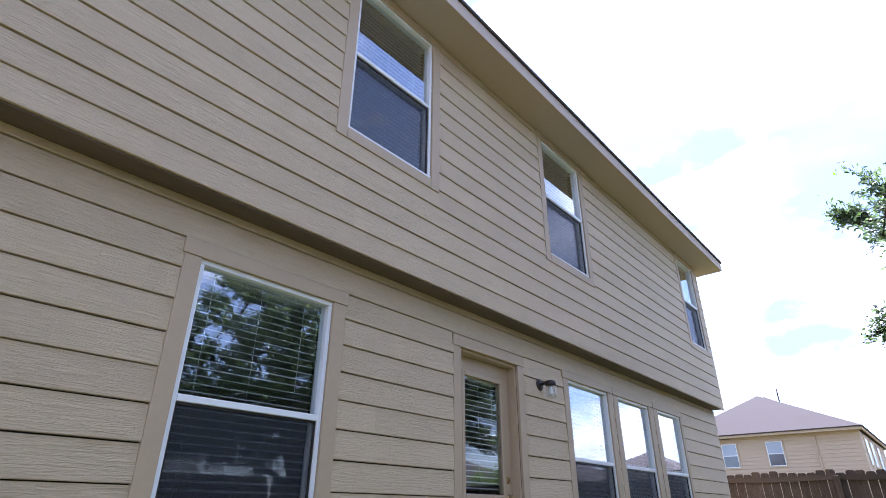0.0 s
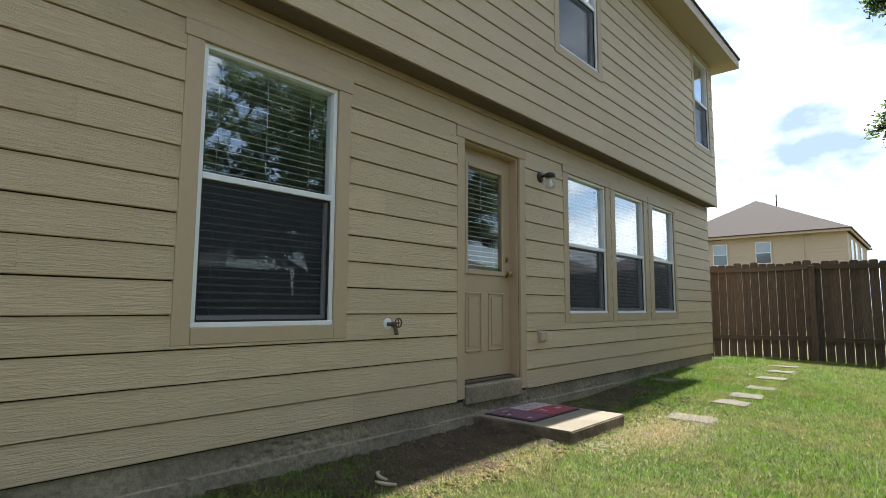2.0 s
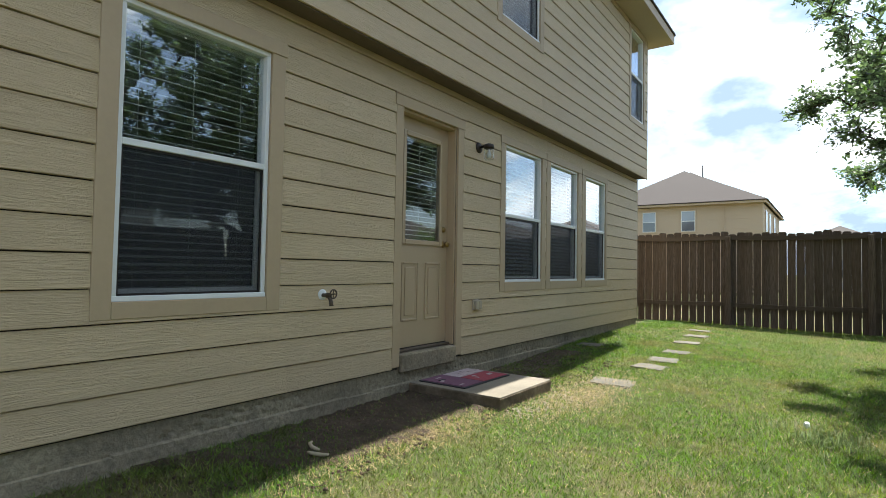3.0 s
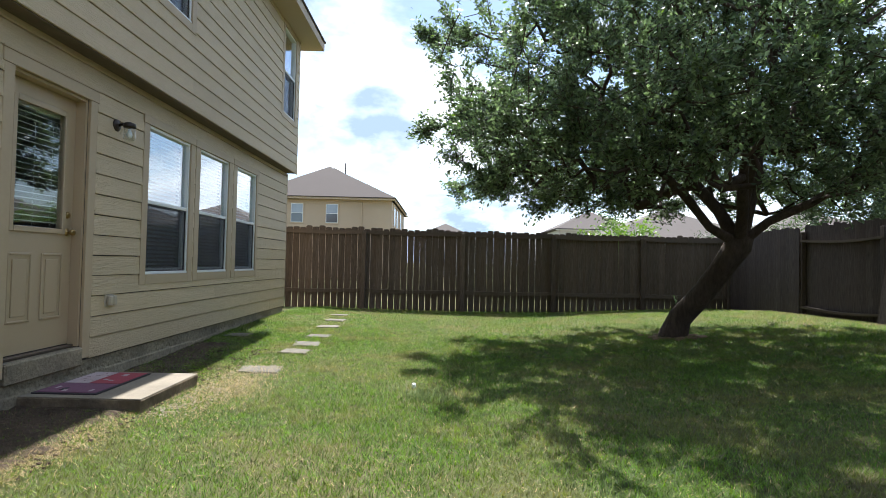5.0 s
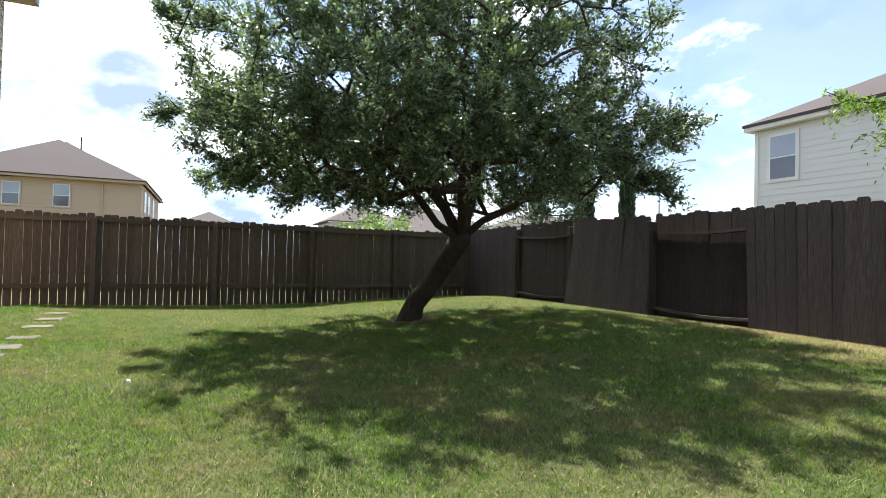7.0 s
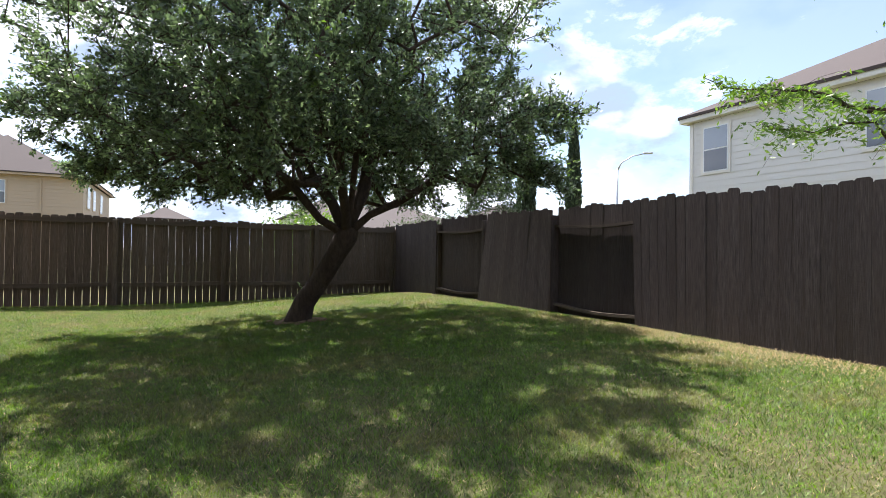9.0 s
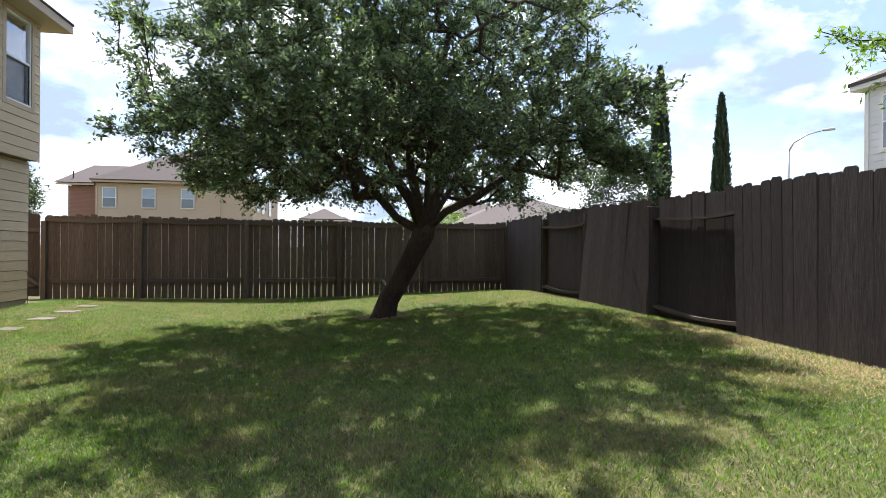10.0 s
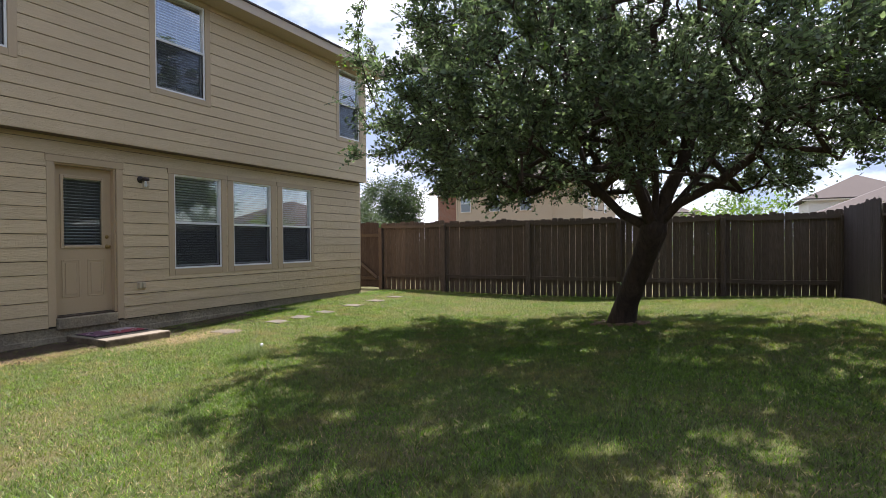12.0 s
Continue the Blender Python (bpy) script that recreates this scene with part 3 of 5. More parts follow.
# ---- door ----
door = thing("door_1", "tan half-glazed back door, closed, with a blind behind its glass", "door")
door["kind"] = "structure"
a, b, lo, hi = DOOR_TRIM
part("casing_head", boxed(WX, WX + 0.03, a - 0.012, b + 0.012, DOOR[3], hi, bevel=0.003), M_TRIM, door)
part("casing_cap", boxed(WX, WX + 0.036, a - 0.018, b + 0.018, hi + 0.001, hi + 0.014, bevel=0.002), M_TRIM, door)
part("casing_leg", boxed(WX, WX + 0.026, a, DOOR[0], lo, DOOR[3] - 0.001, bevel=0.003), M_TRIM, door)
part("casing_leg", boxed(WX, WX + 0.026, DOOR[1], b, lo, DOOR[3] - 0.001, bevel=0.003), M_TRIM, door)
part("jamb", boxed(WX - 0.135, WX - 0.002, DOOR[0] - 0.001, DOOR[0] + 0.025, 0.35, DOOR[3]), M_DOOR, door)
part("jamb", boxed(WX - 0.135, WX - 0.002, DOOR[1] - 0.025, DOOR[1] + 0.001, 0.35, DOOR[3]), M_DOOR, door)
part("head_jamb", boxed(WX - 0.135, WX - 0.002, DOOR[0] + 0.025, DOOR[1] - 0.025, DOOR[3] - 0.022, DOOR[3] + 0.001), M_DOOR, door)
part("threshold", boxed(WX - 0.135, WX - 0.03, DOOR[0] + 0.025, DOOR[1] - 0.025, 0.345, 0.368, bevel=0.004), M_TAP, door, "dull bronze threshold")
part("sweep", boxed(WX - 0.128, WX - 0.079, DOOR[0] + 0.028, DOOR[1] - 0.028, 0.366, 0.3745), M_DARKMETAL, door, "dark rubber sweep")
# leaf built of stiles and rails round the glass and two raised panels
lx0, lx1 = WX - 0.125, WX - 0.082
ya, yb, za, zb = DOOR[0] + 0.027, DOOR[1] - 0.027, 0.375, DOOR[3] - 0.025
gy0, gy1, gz0, gz1 = ya + 0.12, yb - 0.12, 1.30, 2.235
leaf = bmesh.new()
box(leaf, lx0, lx1, ya, gy0, za, zb)
box(leaf, lx0, lx1, gy1, yb, za, zb)
box(leaf, lx0, lx1, gy0, gy1, gz1, zb)
box(leaf, lx0, lx1, gy0, gy1, za, gz0)
leaf_ob = part("leaf", leaf, M_DOOR, door)
g = bmesh.new()
for d in ((gy0 - 0.03, gy0 + 0.012, gz0 - 0.03, gz1 + 0.03), (gy1 - 0.012, gy1 + 0.03, gz0 - 0.03, gz1 + 0.03), (gy0 + 0.012, gy1 - 0.012, gz0 - 0.03, gz0 + 0.012), (gy0 + 0.012, gy1 - 0.012, gz1 - 0.012, gz1 + 0.03)):
    box(g, lx1 - 0.002, lx1 + 0.014, *d, bevel=0.004)
part("glazing_frame", g, M_DOOR, leaf_ob)
dp = part("glass", boxed(lx1 - 0.016, lx1 - 0.012, gy0, gy1, gz0, gz1), M_GLASS_DOOR, leaf_ob, "clear glass")
dp.visible_shadow = False
for py0, py1 in ((ya + 0.10, ya + 0.335), (yb - 0.335, yb - 0.10)):
    pz0, pz1 = 0.60, 1.115
    pm = bmesh.new()
    for d in ((py0, py0 + 0.018, pz0, pz1), (py1 - 0.018, py1, pz0, pz1), (py0 + 0.018, py1 - 0.018, pz0, pz0 + 0.018), (py0 + 0.018, py1 - 0.018, pz1 - 0.018, pz1)):
        box(pm, lx1 - 0.001, lx1 + 0.009, *d, bevel=0.004)
    box(pm, lx1 - 0.001, lx1 + 0.006, py0 + 0.045, py1 - 0.045, pz0 + 0.045, pz1 - 0.045, bevel=0.0055)
    part("raised_panel", pm, M_DOOR, leaf_ob)
turn_out = Matrix.Rotation(radians(90), 4, "Y")
kn = Matrix.Translation((lx1, yb - 0.06, 1.29)) @ turn_out
part("door_knob", lathe([(0.032, 0.0), (0.032, 0.006), (0.012, 0.010), (0.012, 0.03), (0.026, 0.04), (0.028, 0.055), (0.018, 0.066)], kn), M_BRASS, leaf_ob, "aged brass knob", True)
part("deadbolt", lathe([(0.028, 0.0), (0.028, 0.008), (0.020, 0.018), (0.012, 0.020)], Matrix.Translation((lx1, yb - 0.06, 1.43)) @ turn_out), M_BRASS, leaf_ob, "aged brass deadbolt", True)
bd = blind(gy0 - 0.02, gy1 + 0.02, gz0 - 0.02, gz1 + 0.02, lx0 - 0.03, 1.0, "window blinds", 14.0)
bd["label"] = "off-white slat blind hung behind the glass of the door"
# concrete sill under the door
tagged(link("door_sill", boxed(WX - 0.10, WX + 0.042, DOOR[0] + 0.005, DOOR[1] - 0.005, 0.19, 0.343, bevel=0.012), M_CONCRETE), "rough concrete sill under the back door", "sill", kind="structure")

# ---- eave and roof ----
ex = UX + 0.40
tagged(link("eave_soffit", boxed(UX - 0.002, ex - 0.02, Y0 - 0.4, U1 + 0.36, EAVE, EAVE + 0.012), M_SOFFIT), "tan painted soffit under the eave", "soffit", kind="structure")
tagged(link("eave_soffit_end", boxed(-11.4, UX - 0.003, U1 + 0.002, U1 + 0.36, EAVE, EAVE + 0.012), M_SOFFIT), "tan painted soffit at the gable end", "soffit", kind="structure")
tagged(link("fascia", boxed(ex - 0.02, ex, Y0 - 0.4, U1 + 0.38, EAVE - 0.005, EAVE + 0.15, bevel=0.002), M_SOFFIT), "tan fascia board along the eave", "fascia", kind="structure")
tagged(link("fascia_end", boxed(-11.4, ex - 0.021, U1 + 0.36, U1 + 0.38, EAVE - 0.005, EAVE + 0.15, bevel=0.002), M_SOFFIT), "tan fascia board at the end eave", "fascia", kind="structure")
tagged(link("drip_edge", boxed(ex - 0.018, ex + 0.022, Y0 - 0.4, U1 + 0.40, EAVE + 0.151, EAVE + 0.160), M_SHINGLE), "dark shingle edge over the fascia", "roof edge", kind="structure")


def hip_roof(name, x0, x1, y0, y1, z, pitch, material, label, parent=None, thick=0.08, shift=0.0):
    bm = bmesh.new()
    d = min(x1 - x0, y1 - y0) / 2
    top = z + pitch * d
    low_ = [bm.verts.new(p) for p in ((x0, y0, z), (x1, y0, z), (x1, y1, z), (x0, y1, z))]
    bot = [bm.verts.new(p) for p in ((x0, y0, z - thick), (x1, y0, z - thick), (x1, y1, z - thick), (x0, y1, z - thick))]
    if x1 - x0 >= y1 - y0:
        r0, r1 = bm.verts.new((x0 + d, y0 + d, top)), bm.verts.new((x1 - d + 0.002, y0 + d, top))
        fs = [(low_[0], low_[1], r1, r0), (low_[1], low_[2], r1), (low_[2], low_[3], r0, r1), (low_[3], low_[0], r0)]
    else:
        r0, r1 = bm.verts.new((x0 + d + shift, y0 + d, top)), bm.verts.new((x0 + d + shift, y1 - d + 0.002, top))
        fs = [(low_[0], low_[1], r0), (low_[1], low_[2], r1, r0), (low_[2], low_[3], r1), (low_[3], low_[0], r0, r1)]
    for f in fs:
        bm.faces.new(f)
    bm.faces.new(bot[::-1])
    for i in range(4):
        bm.faces.new((bot[i], bot[(i + 1) % 4], low_[(i + 1) % 4], low_[i]))
    bmesh.ops.recalc_face_normals(bm, faces=bm.faces)
    ob = link(name, bm, material, parent)
    if parent is None:
        tagged(ob, label, "roof", kind="structure")
    return ob


hip_roof("roof", -11.6, ex + 0.02, Y0 - 0.5, U1 + 0.39, EAVE + 0.186, 0.42, M_SHINGLE, "brown shingle roof of the house", thick=0.025)

# corner boards
tagged(link("corner_strip", boxed(WX + 0.001, WX + 0.022, Y1 - 0.012, Y1 + 0.012, SILL, BAND - 0.006), M_TRIM), "thin tan metal corner strip", "trim", kind="structure")
tagged(link("corner_strip_upper", boxed(UX + 0.001, UX + 0.022, U1 - 0.012, U1 + 0.012, BAND - 0.004, EAVE - 0.002), M_TRIM), "thin tan metal corner strip", "trim", kind="structure")

# ---- step at the door ----
step = thing("concrete_step", "square concrete step on the ground before the back door", "step")
M_STEP = surface("step_concrete", (0.25, 0.215, 0.165), 0.95, grain=60, vary=0.3, stain=3.0, stain_vary=0.25, bump=0.7, dist=0.005, spec=0.2)
# sides browner than the top: dirt, and the shade on them painted in
M_STEP_SIDE = surface("step_side", (0.23, 0.18, 0.125), 0.95, grain=35, vary=0.5, stain=6.0, stain_vary=0.4, bump=1.0, dist=0.012, spec=0.15)
part("body", boxed(-2.25, -1.375, 3.72, 4.62, -0.08, 0.097, bevel=0.006), M_STEP_SIDE, step, "dirty sides with their shade in the colour")
part("top", boxed(-2.247, -1.379, 3.724, 4.616, 0.0975, 0.105, bevel=0.003), M_STEP, step, "worn tan top")

# ---- things on the wall ----
def wall_lamp():
    y, z = 4.80, 2.29
    lamp = thing("wall_lamp", "dark bronze wall lantern with a ribbed clear glass jar", "wall lamp", at=(WX + 0.015, y, z))
    m = turn_out
    part("back_plate", lathe([(0.055, 0.0), (0.055, 0.012), (0.045, 0.022), (0.018, 0.03)], m), M_DARKMETAL, lamp, "dark round plate", True)
    bm = bmesh.new()
    tube(bm, [(0.02, 0, 0), (0.07, 0, 0.012), (0.11, 0, 0.010), (0.125, 0, -0.01)], [0.014, 0.013, 0.013, 0.018], 10)
    part("arm", bm, M_DARKMETAL, lamp, "dark curved arm", True)
    part("cap", lathe([(0.02, 0.03), (0.05, 0.018), (0.054, -0.012), (0.050, -0.02)], Matrix.Translation((0.125, 0, 0.0))), M_DARKMETAL, lamp, "dark round cap", True)
    prof = [(0.046, -0.018), (0.047, -0.05), (0.050, -0.10), (0.048, -0.125), (0.030, -0.138)]
    gl = part("glass_jar", lathe(prof, Matrix.Translation((0.125, 0, 0.0)), 24), M_LAMPGLASS, lamp, "ribbed clear glass jar", True)
    gl.visible_shadow = False
    part("bulb", lathe([(0.012, -0.03), (0.014, -0.05), (0.026, -0.085), (0.018, -0.11), (0.006, -0.115)], Matrix.Translation((0.125, 0, 0.0))), M_WHITE, lamp, "white bulb", True)


wall_lamp()


def outlet_box():
    o = thing("outlet_box", "beige weatherproof outlet cover on the siding", "outlet", at=(WX + 0.012, 4.78, 0.705))
    part("back_plate", boxed(0, 0.022, -0.062, 0.062, -0.052, 0.052, bevel=0.004), M_PLASTIC, o)
    for s in (-1, 1):
        part("flap", boxed(0.022, 0.058, 0.029 * s - 0.027, 0.029 * s + 0.027, -0.044, 0.044, bevel=0.009), M_PLASTIC, o, "sprung beige flap")


outlet_box()


def faucet():
    f = thing("garden_faucet", "dark weathered garden tap with a round hand wheel", "faucet", at=(WX + 0.014, 2.76, 0.86))
    m = turn_out
    part("flange", lathe([(0.042, 0), (0.042, 0.006), (0.03, 0.012)], m), M_WHITE, f, "pale round flange", True)
    part("pipe", lathe([(0.014, 0.006), (0.014, 0.05), (0.019, 0.052), (0.019, 0.085), (0.012, 0.092)], m, 12), M_TAP, f, "", True)
    bm = bmesh.new()
    tube(bm, [(0.06, 0, 0), (0.085, 0, -0.02), (0.098, 0, -0.05), (0.10, 0, -0.072)], [0.015, 0.014, 0.014, 0.017], 10)
    part("spout", bm, M_TAP, f, "", True)
    bm = bmesh.new()
    ring = [(0.118 + 0.010 * math.cos(t) * 0, 0.03 * math.cos(t), 0.012 + 0.03 * math.sin(t)) for t in (2 * math.pi * k / 18 for k in range(19))]
    tube(bm, ring, [0.0055] * 19, 6, cap=False)
    for k in range(4):
        t = math.pi * k / 2
        tube(bm, [(0.115, 0, 0.012), (0.118, 0.03 * math.cos(t), 0.012 + 0.03 * math.sin(t))], [0.004, 0.004], 5)
    tube(bm, [(0.06, 0, 0.006), (0.125, 0, 0.012)], [0.006, 0.006], 6)
    part("hand_wheel", bm, M_TAP, f, "dark weathered hand wheel", True)


faucet()

# a thin cable loop by the corner
cb = bmesh.new()
tube(cb, [(WX + 0.03, 10.20, 0.74), (WX + 0.05, 10.23, 0.72), (WX + 0.045, 10.27, 0.66), (WX + 0.03, 10.285, 0.30), (WX + 0.03, 10.285, 0.1)], [0.006] * 5, 6)
tagged(link("cable", cb, M_DARKMETAL, smooth=True), "thin black cable running down beside the wall corner", "cable")

# ---- doormat ----
mat_ob = thing("doormat", "worn doormat with red, plum and pale panels on the step", "doormat", at=(-1.975, 4.17, 0.105))
part("backing", boxed(-0.235, 0.235, -0.37, 0.37, 0.0, 0.010, bevel=0.003), M_MAT, mat_ob, "black rubber backing")
for nm, dims, mm in (("plum_panel", (-0.215, 0.215, -0.35, -0.06), M_MATPLUM), ("red_panel", (-0.02, 0.215, -0.05, 0.35), M_MATRED), ("pale_panel", (-0.215, -0.03, -0.05, 0.35), M_MATPALE)):
    part(nm, boxed(dims[0], dims[1], dims[2], dims[3], 0.010, 0.014), mm, mat_ob, nm.split("_")[0] + " woven panel")
mr_ = random.Random(3)
for k in range(16):
    u, v = mr_.uniform(-0.19, 0.17), mr_.uniform(-0.33, 0.30)
    part("motif", boxed(u, u + mr_.uniform(0.012, 0.035), v, v + mr_.uniform(0.02, 0.07), 0.0142, 0.0165), mr_.choice([M_MAT, M_MATPALE, M_MATPALE]), mat_ob, "small printed motif")

# ---- stepping slabs ----
slab_rng = random.Random(8)
for sx, sy, rot, wide, deep in ((-1.06, 5.32, 4, 0.42, 0.36), (-0.97, 6.27, -6, 0.33, 0.28), (-0.96, 6.78, 9, 0.34, 0.32), (-0.96, 7.44, -3, 0.32, 0.28), (-1.02, 8.35, 7, 0.36, 0.32), (-1.07, 9.2, -4, 0.33, 0.34), (-1.18, 10.08, 3, 0.34, 0.30), (-2.0, 7.25, 3, 0.36, 0.34)):
    bm = boxed(-wide / 2, wide / 2, -deep / 2, deep / 2, -0.04, 0.012)
    bmesh.ops.subdivide_edges(bm, edges=bm.edges[:], cuts=3, use_grid_fill=True)
    for v in bm.verts:
        edge = max(abs(v.co.x) / (wide / 2), abs(v.co.y) / (deep / 2)) > 0.98
        k = slab_rng.uniform(0.84, 1.0) if edge else 1.0
        v.co = Vector((v.co.x * k, v.co.y * k, v.co.z + slab_rng.uniform(-0.003, 0.002) - (0.004 if edge and v.co.z > 0 else 0)))
    s = link("stepping_slab", bm, M_SLAB)
    s.matrix_world = pose(sx, sy, gz(sx, sy) + 0.006, slab_rng.uniform(-1.5, 1.5), slab_rng.uniform(-1.5, 1.5), rot)
    tagged(s, "square pale concrete stepping slab sunk in the grass", "paving slab", "stepping slabs")

# ---- sticks in the dirt ----
for px, py, rz, ln in ((-1.80, 2.28, -20, 0.15), (-1.67, 2.205, 30, 0.125)):
    bm = bmesh.new()
    tube(bm, [(-ln / 2, 0.035, 0.022), (-ln / 4, 0.006, 0.026), (0.02, -0.004, 0.024), (ln / 2, 0.02, 0.016)], [0.005, 0.010, 0.011, 0.008], 8)
    s = link("dry_stick", bm, M_BONE, smooth=True)
    s.matrix_world = pose(px, py, gz(px, py) + 0.012, 0, 0, rz)
    tagged(s, "short curved bleached stick lying on bare dirt", "stick", "dry sticks")

# ---- worn dirt by the house ----
def dirt_patch():
    r = random.Random(9)
    rows_ = 150
    v, f = [], []
    for i in range(rows_ + 1):
        y = 1.5 + (6.6 - 1.5) * i / rows_
        edge = -1.73 + 0.27 * float(smooth01(1.6, 2.4, y)) - 0.42 * float(smooth01(4.7, 6.3, y)) + 0.05 * math.sin(7 * y) + r.uniform(-0.03, 0.03)
        if y < 2.3:
            edge -= 0.45 * (2.3 - y) / 0.8
        for j in range(16):
            x = WX + 0.02 + (edge - WX - 0.02) * j / 15
            lift = 0.010 * math.sin(math.pi * j / 15) + r.uniform(0, 0.022)
            v.append((x, y, gz(x, y) + 0.006 + lift - (0.014 if j == 15 else 0)))
    for i in range(rows_):
        for j in range(15):
            f.append((i * 16 + j, i * 16 + j + 1, (i + 1) * 16 + j + 1, (i + 1) * 16 + j))
    me = bpy.data.meshes.new("dirt")
    me.from_pydata(v, [], f)
    me.polygons.foreach_set("use_smooth", [True] * len(me.polygons))
    me.materials.append(M_DIRT)
    tagged(new("ground_dirt", me), "bare brown dirt strip along the house", "ground", kind="structure")


dirt_patch()


def clods():
    """Crumbs of soil, twigs and dead leaves on the worn strip."""
    r = random.Random(12)
    bm = bmesh.new()
    for k in range(1500):
        x, y = r.uniform(WX + 0.06, -1.3), r.uniform(0.9, 6.3)
        if -2.28 < x < -1.36 and 3.7 < y < 4.64:
            continue
        z = gz(x, y) + 0.012
        if r.random() < 0.6:
            a = r.uniform(0.004, 0.014)
            bmesh.ops.create_icosphere(bm, subdivisions=1, radius=a, matrix=Matrix.Translation((x, y, z + a * 0.3)) @ Matrix.Diagonal((1.3, 1, 0.7, 1)))
        else:
            t, ln = r.uniform(0, 6.28), r.uniform(0.02, 0.07)
            tube(bm, [(x, y, z + 0.004), (x + ln * math.cos(t), y + ln * math.sin(t), z + r.uniform(0.004, 0.012))], [0.0025, 0.0015], 4)
    tagged(link("soil_crumbs", bm, M_DIRT), "crumbs of soil and twigs on the bare strip", "debris", kind="stuff")


clods()


def pebbles():
    """Pale crumbled bits along the step and towards the first slab."""
    r = random.Random(21)
    bm = bmesh.new()
    for k in range(420):
        x, y = -1.34 + abs(r.gauss(0, 0.17)), r.uniform(3.65, 4.7)
        if k % 3 == 0:
            x, y = r.gauss(-1.3, 0.25), r.gauss(5.0, 0.3)
        if x < -1.36 and y < 4.65:
            continue
        a = r.uniform(0.004, 0.012)
        bmesh.ops.create_icosphere(bm, subdivisions=1, radius=a, matrix=Matrix.Translation((x, y, gz(x, y) + a * 0.3 + 0.004)) @ pose(0, 0, 0, 0, 0, r.uniform(0, 180)) @ Matrix.Diagonal((1.5, 1, 0.6, 1)))
    tagged(link("pebbles", bm, M_SILL), "pale crumbled gravel scattered beside the concrete step", "gravel", kind="stuff")


pebbles()

# ---- fences ----
PICKETS = []


def picket_mesh(w, h, seed, worn=0.0, wood=M_FENCE_SIDE):
    r = random.Random(seed)
    e = 0.022
    pts = [(-w / 2 + worn, 0), (w / 2 - worn, 0), (w / 2 - worn * 0.7, 0.27), (w / 2, 0.33), (w / 2, h - e), (w / 2 - e, h), (-w / 2 + e, h + r.uniform(-0.004, 0.004)), (-w / 2, h - e), (-w / 2, 0.33), (-w / 2 + worn * 0.7, 0.27)]
    bm = prism(pts, 1, -0.008, 0.008)
    me = bpy.data.meshes.new("picket")
    bm.to_mesh(me)
    bm.free()
    me.materials.append(wood)
    return me


WORN = [picket_mesh(0.1384 + 0.0013 * (k % 3), 1.80 + 0.012 * ((k * 7) % 5 - 2), k, 0.004 + 0.0022 * (k % 3), M_FENCE) for k in range(6)]
for k in range(6):
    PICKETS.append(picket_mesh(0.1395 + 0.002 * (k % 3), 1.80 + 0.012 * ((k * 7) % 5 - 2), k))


def fence_bay(parent, p, q, top_p, top_q, side, lean0=0.0, lean1=0.0, rails=(0.30, 1.50), sag=0.0, pitch=0.142, seed=0, height=1.80, off=0.036, rail=(0.019, 0.043), back=0.0, boards=PICKETS):
    """One bay between posts p and q (x, y): pickets on the side given (+1: left of the way from p to q), rails beside them."""
    r = random.Random(seed)
    p, q = Vector((*p, 0)), Vector((*q, 0))
    d = (q - p)
    n = max(1, round(d.length / pitch))
    u = d.normalized()
    nrm = Vector((-u.y, u.x, 0))
    ang = math.degrees(math.atan2(u.y, u.x))
    for i in range(n):
        f = (i + 0.5) / n
        top = top_p + (top_q - top_p) * f
        lean = lean0 + (lean1 - lean0) * f + r.uniform(-0.15, 0.15)
        s = p + d * f + nrm * (side * (off + r.uniform(-0.0004, 0.0004)))
        ob = new("picket", r.choice(boards))
        ob.parent = parent
        z = top - height + r.uniform(-0.008, 0.008)
        ob.matrix_basis = Matrix.Translation((s.x, s.y, z)) @ pose(0, 0, 0, 0, 0, ang) @ Matrix.Rotation(radians(lean), 4, "Y") @ pose(0, 0, 0, r.uniform(-0.04, 0.04) + back, 0, r.uniform(-0.10, 0.10)) @ Matrix.Diagonal((r.uniform(0.98, 1.0) if boards is WORN else r.uniform(0.965, 1.0), 1, height / 1.80, 1))
    for rz in rails:
        zp, zq = top_p - 1.80 + rz, top_q - 1.80 + rz
        bm = bmesh.new()
        k = 8
        ring = []
        for j in range(k + 1):
            f = j / k
            c = p + d * f - nrm * (math.sin(radians(back)) * rz)
            c.z = zp + (zq - zp) * f - sag * math.sin(math.pi * f) + 0.006 * math.sin(5 * f + rz * 9)
            ring.append([bm.verts.new(c + nrm * a + Vector((0, 0, b))) for a, b in ((-rail[0], -rail[1]), (rail[0], -rail[1]), (rail[0], rail[1]), (-rail[0], rail[1]))])
        for a, b in zip(ring, ring[1:]):
            for m in range(4):
                bm.faces.new((a[m], a[(m + 1) % 4], b[(m + 1) % 4], b[m]))
        bm.faces.new(ring[0][::-1])
        bm.faces.new(ring[-1])
        bmesh.ops.recalc_face_normals(bm, faces=bm.faces)
        part("rail", bm, M_RAIL, parent)


def back_y(x):
    return 12.2 + 0.0615 * (x + 2.95)


fence_back = thing("fence", "weathered dark picket fence, posts and rails facing the lawn", "fence", "yard fences")
bx = [-2.95, -1.06, 1.20, 3.32, 5.44, 7.56]
for i, (a, b) in enumerate(zip(bx, bx[1:])):
    fence_bay(fence_back, (a, back_y(a)), (b, back_y(b)), 1.875, 1.875, 1, rails=(0.37, 1.70), pitch=0.1412, seed=20 + i, sag=0.012, height=1.87, boards=WORN)
for x in bx:
    part("post", boxed(x - 0.05, x + 0.05, back_y(x) - 0.075, back_y(x) + 0.015, -0.1, 1.80 if x > -2 else 1.74, bevel=0.004), M_FENCE, fence_back)

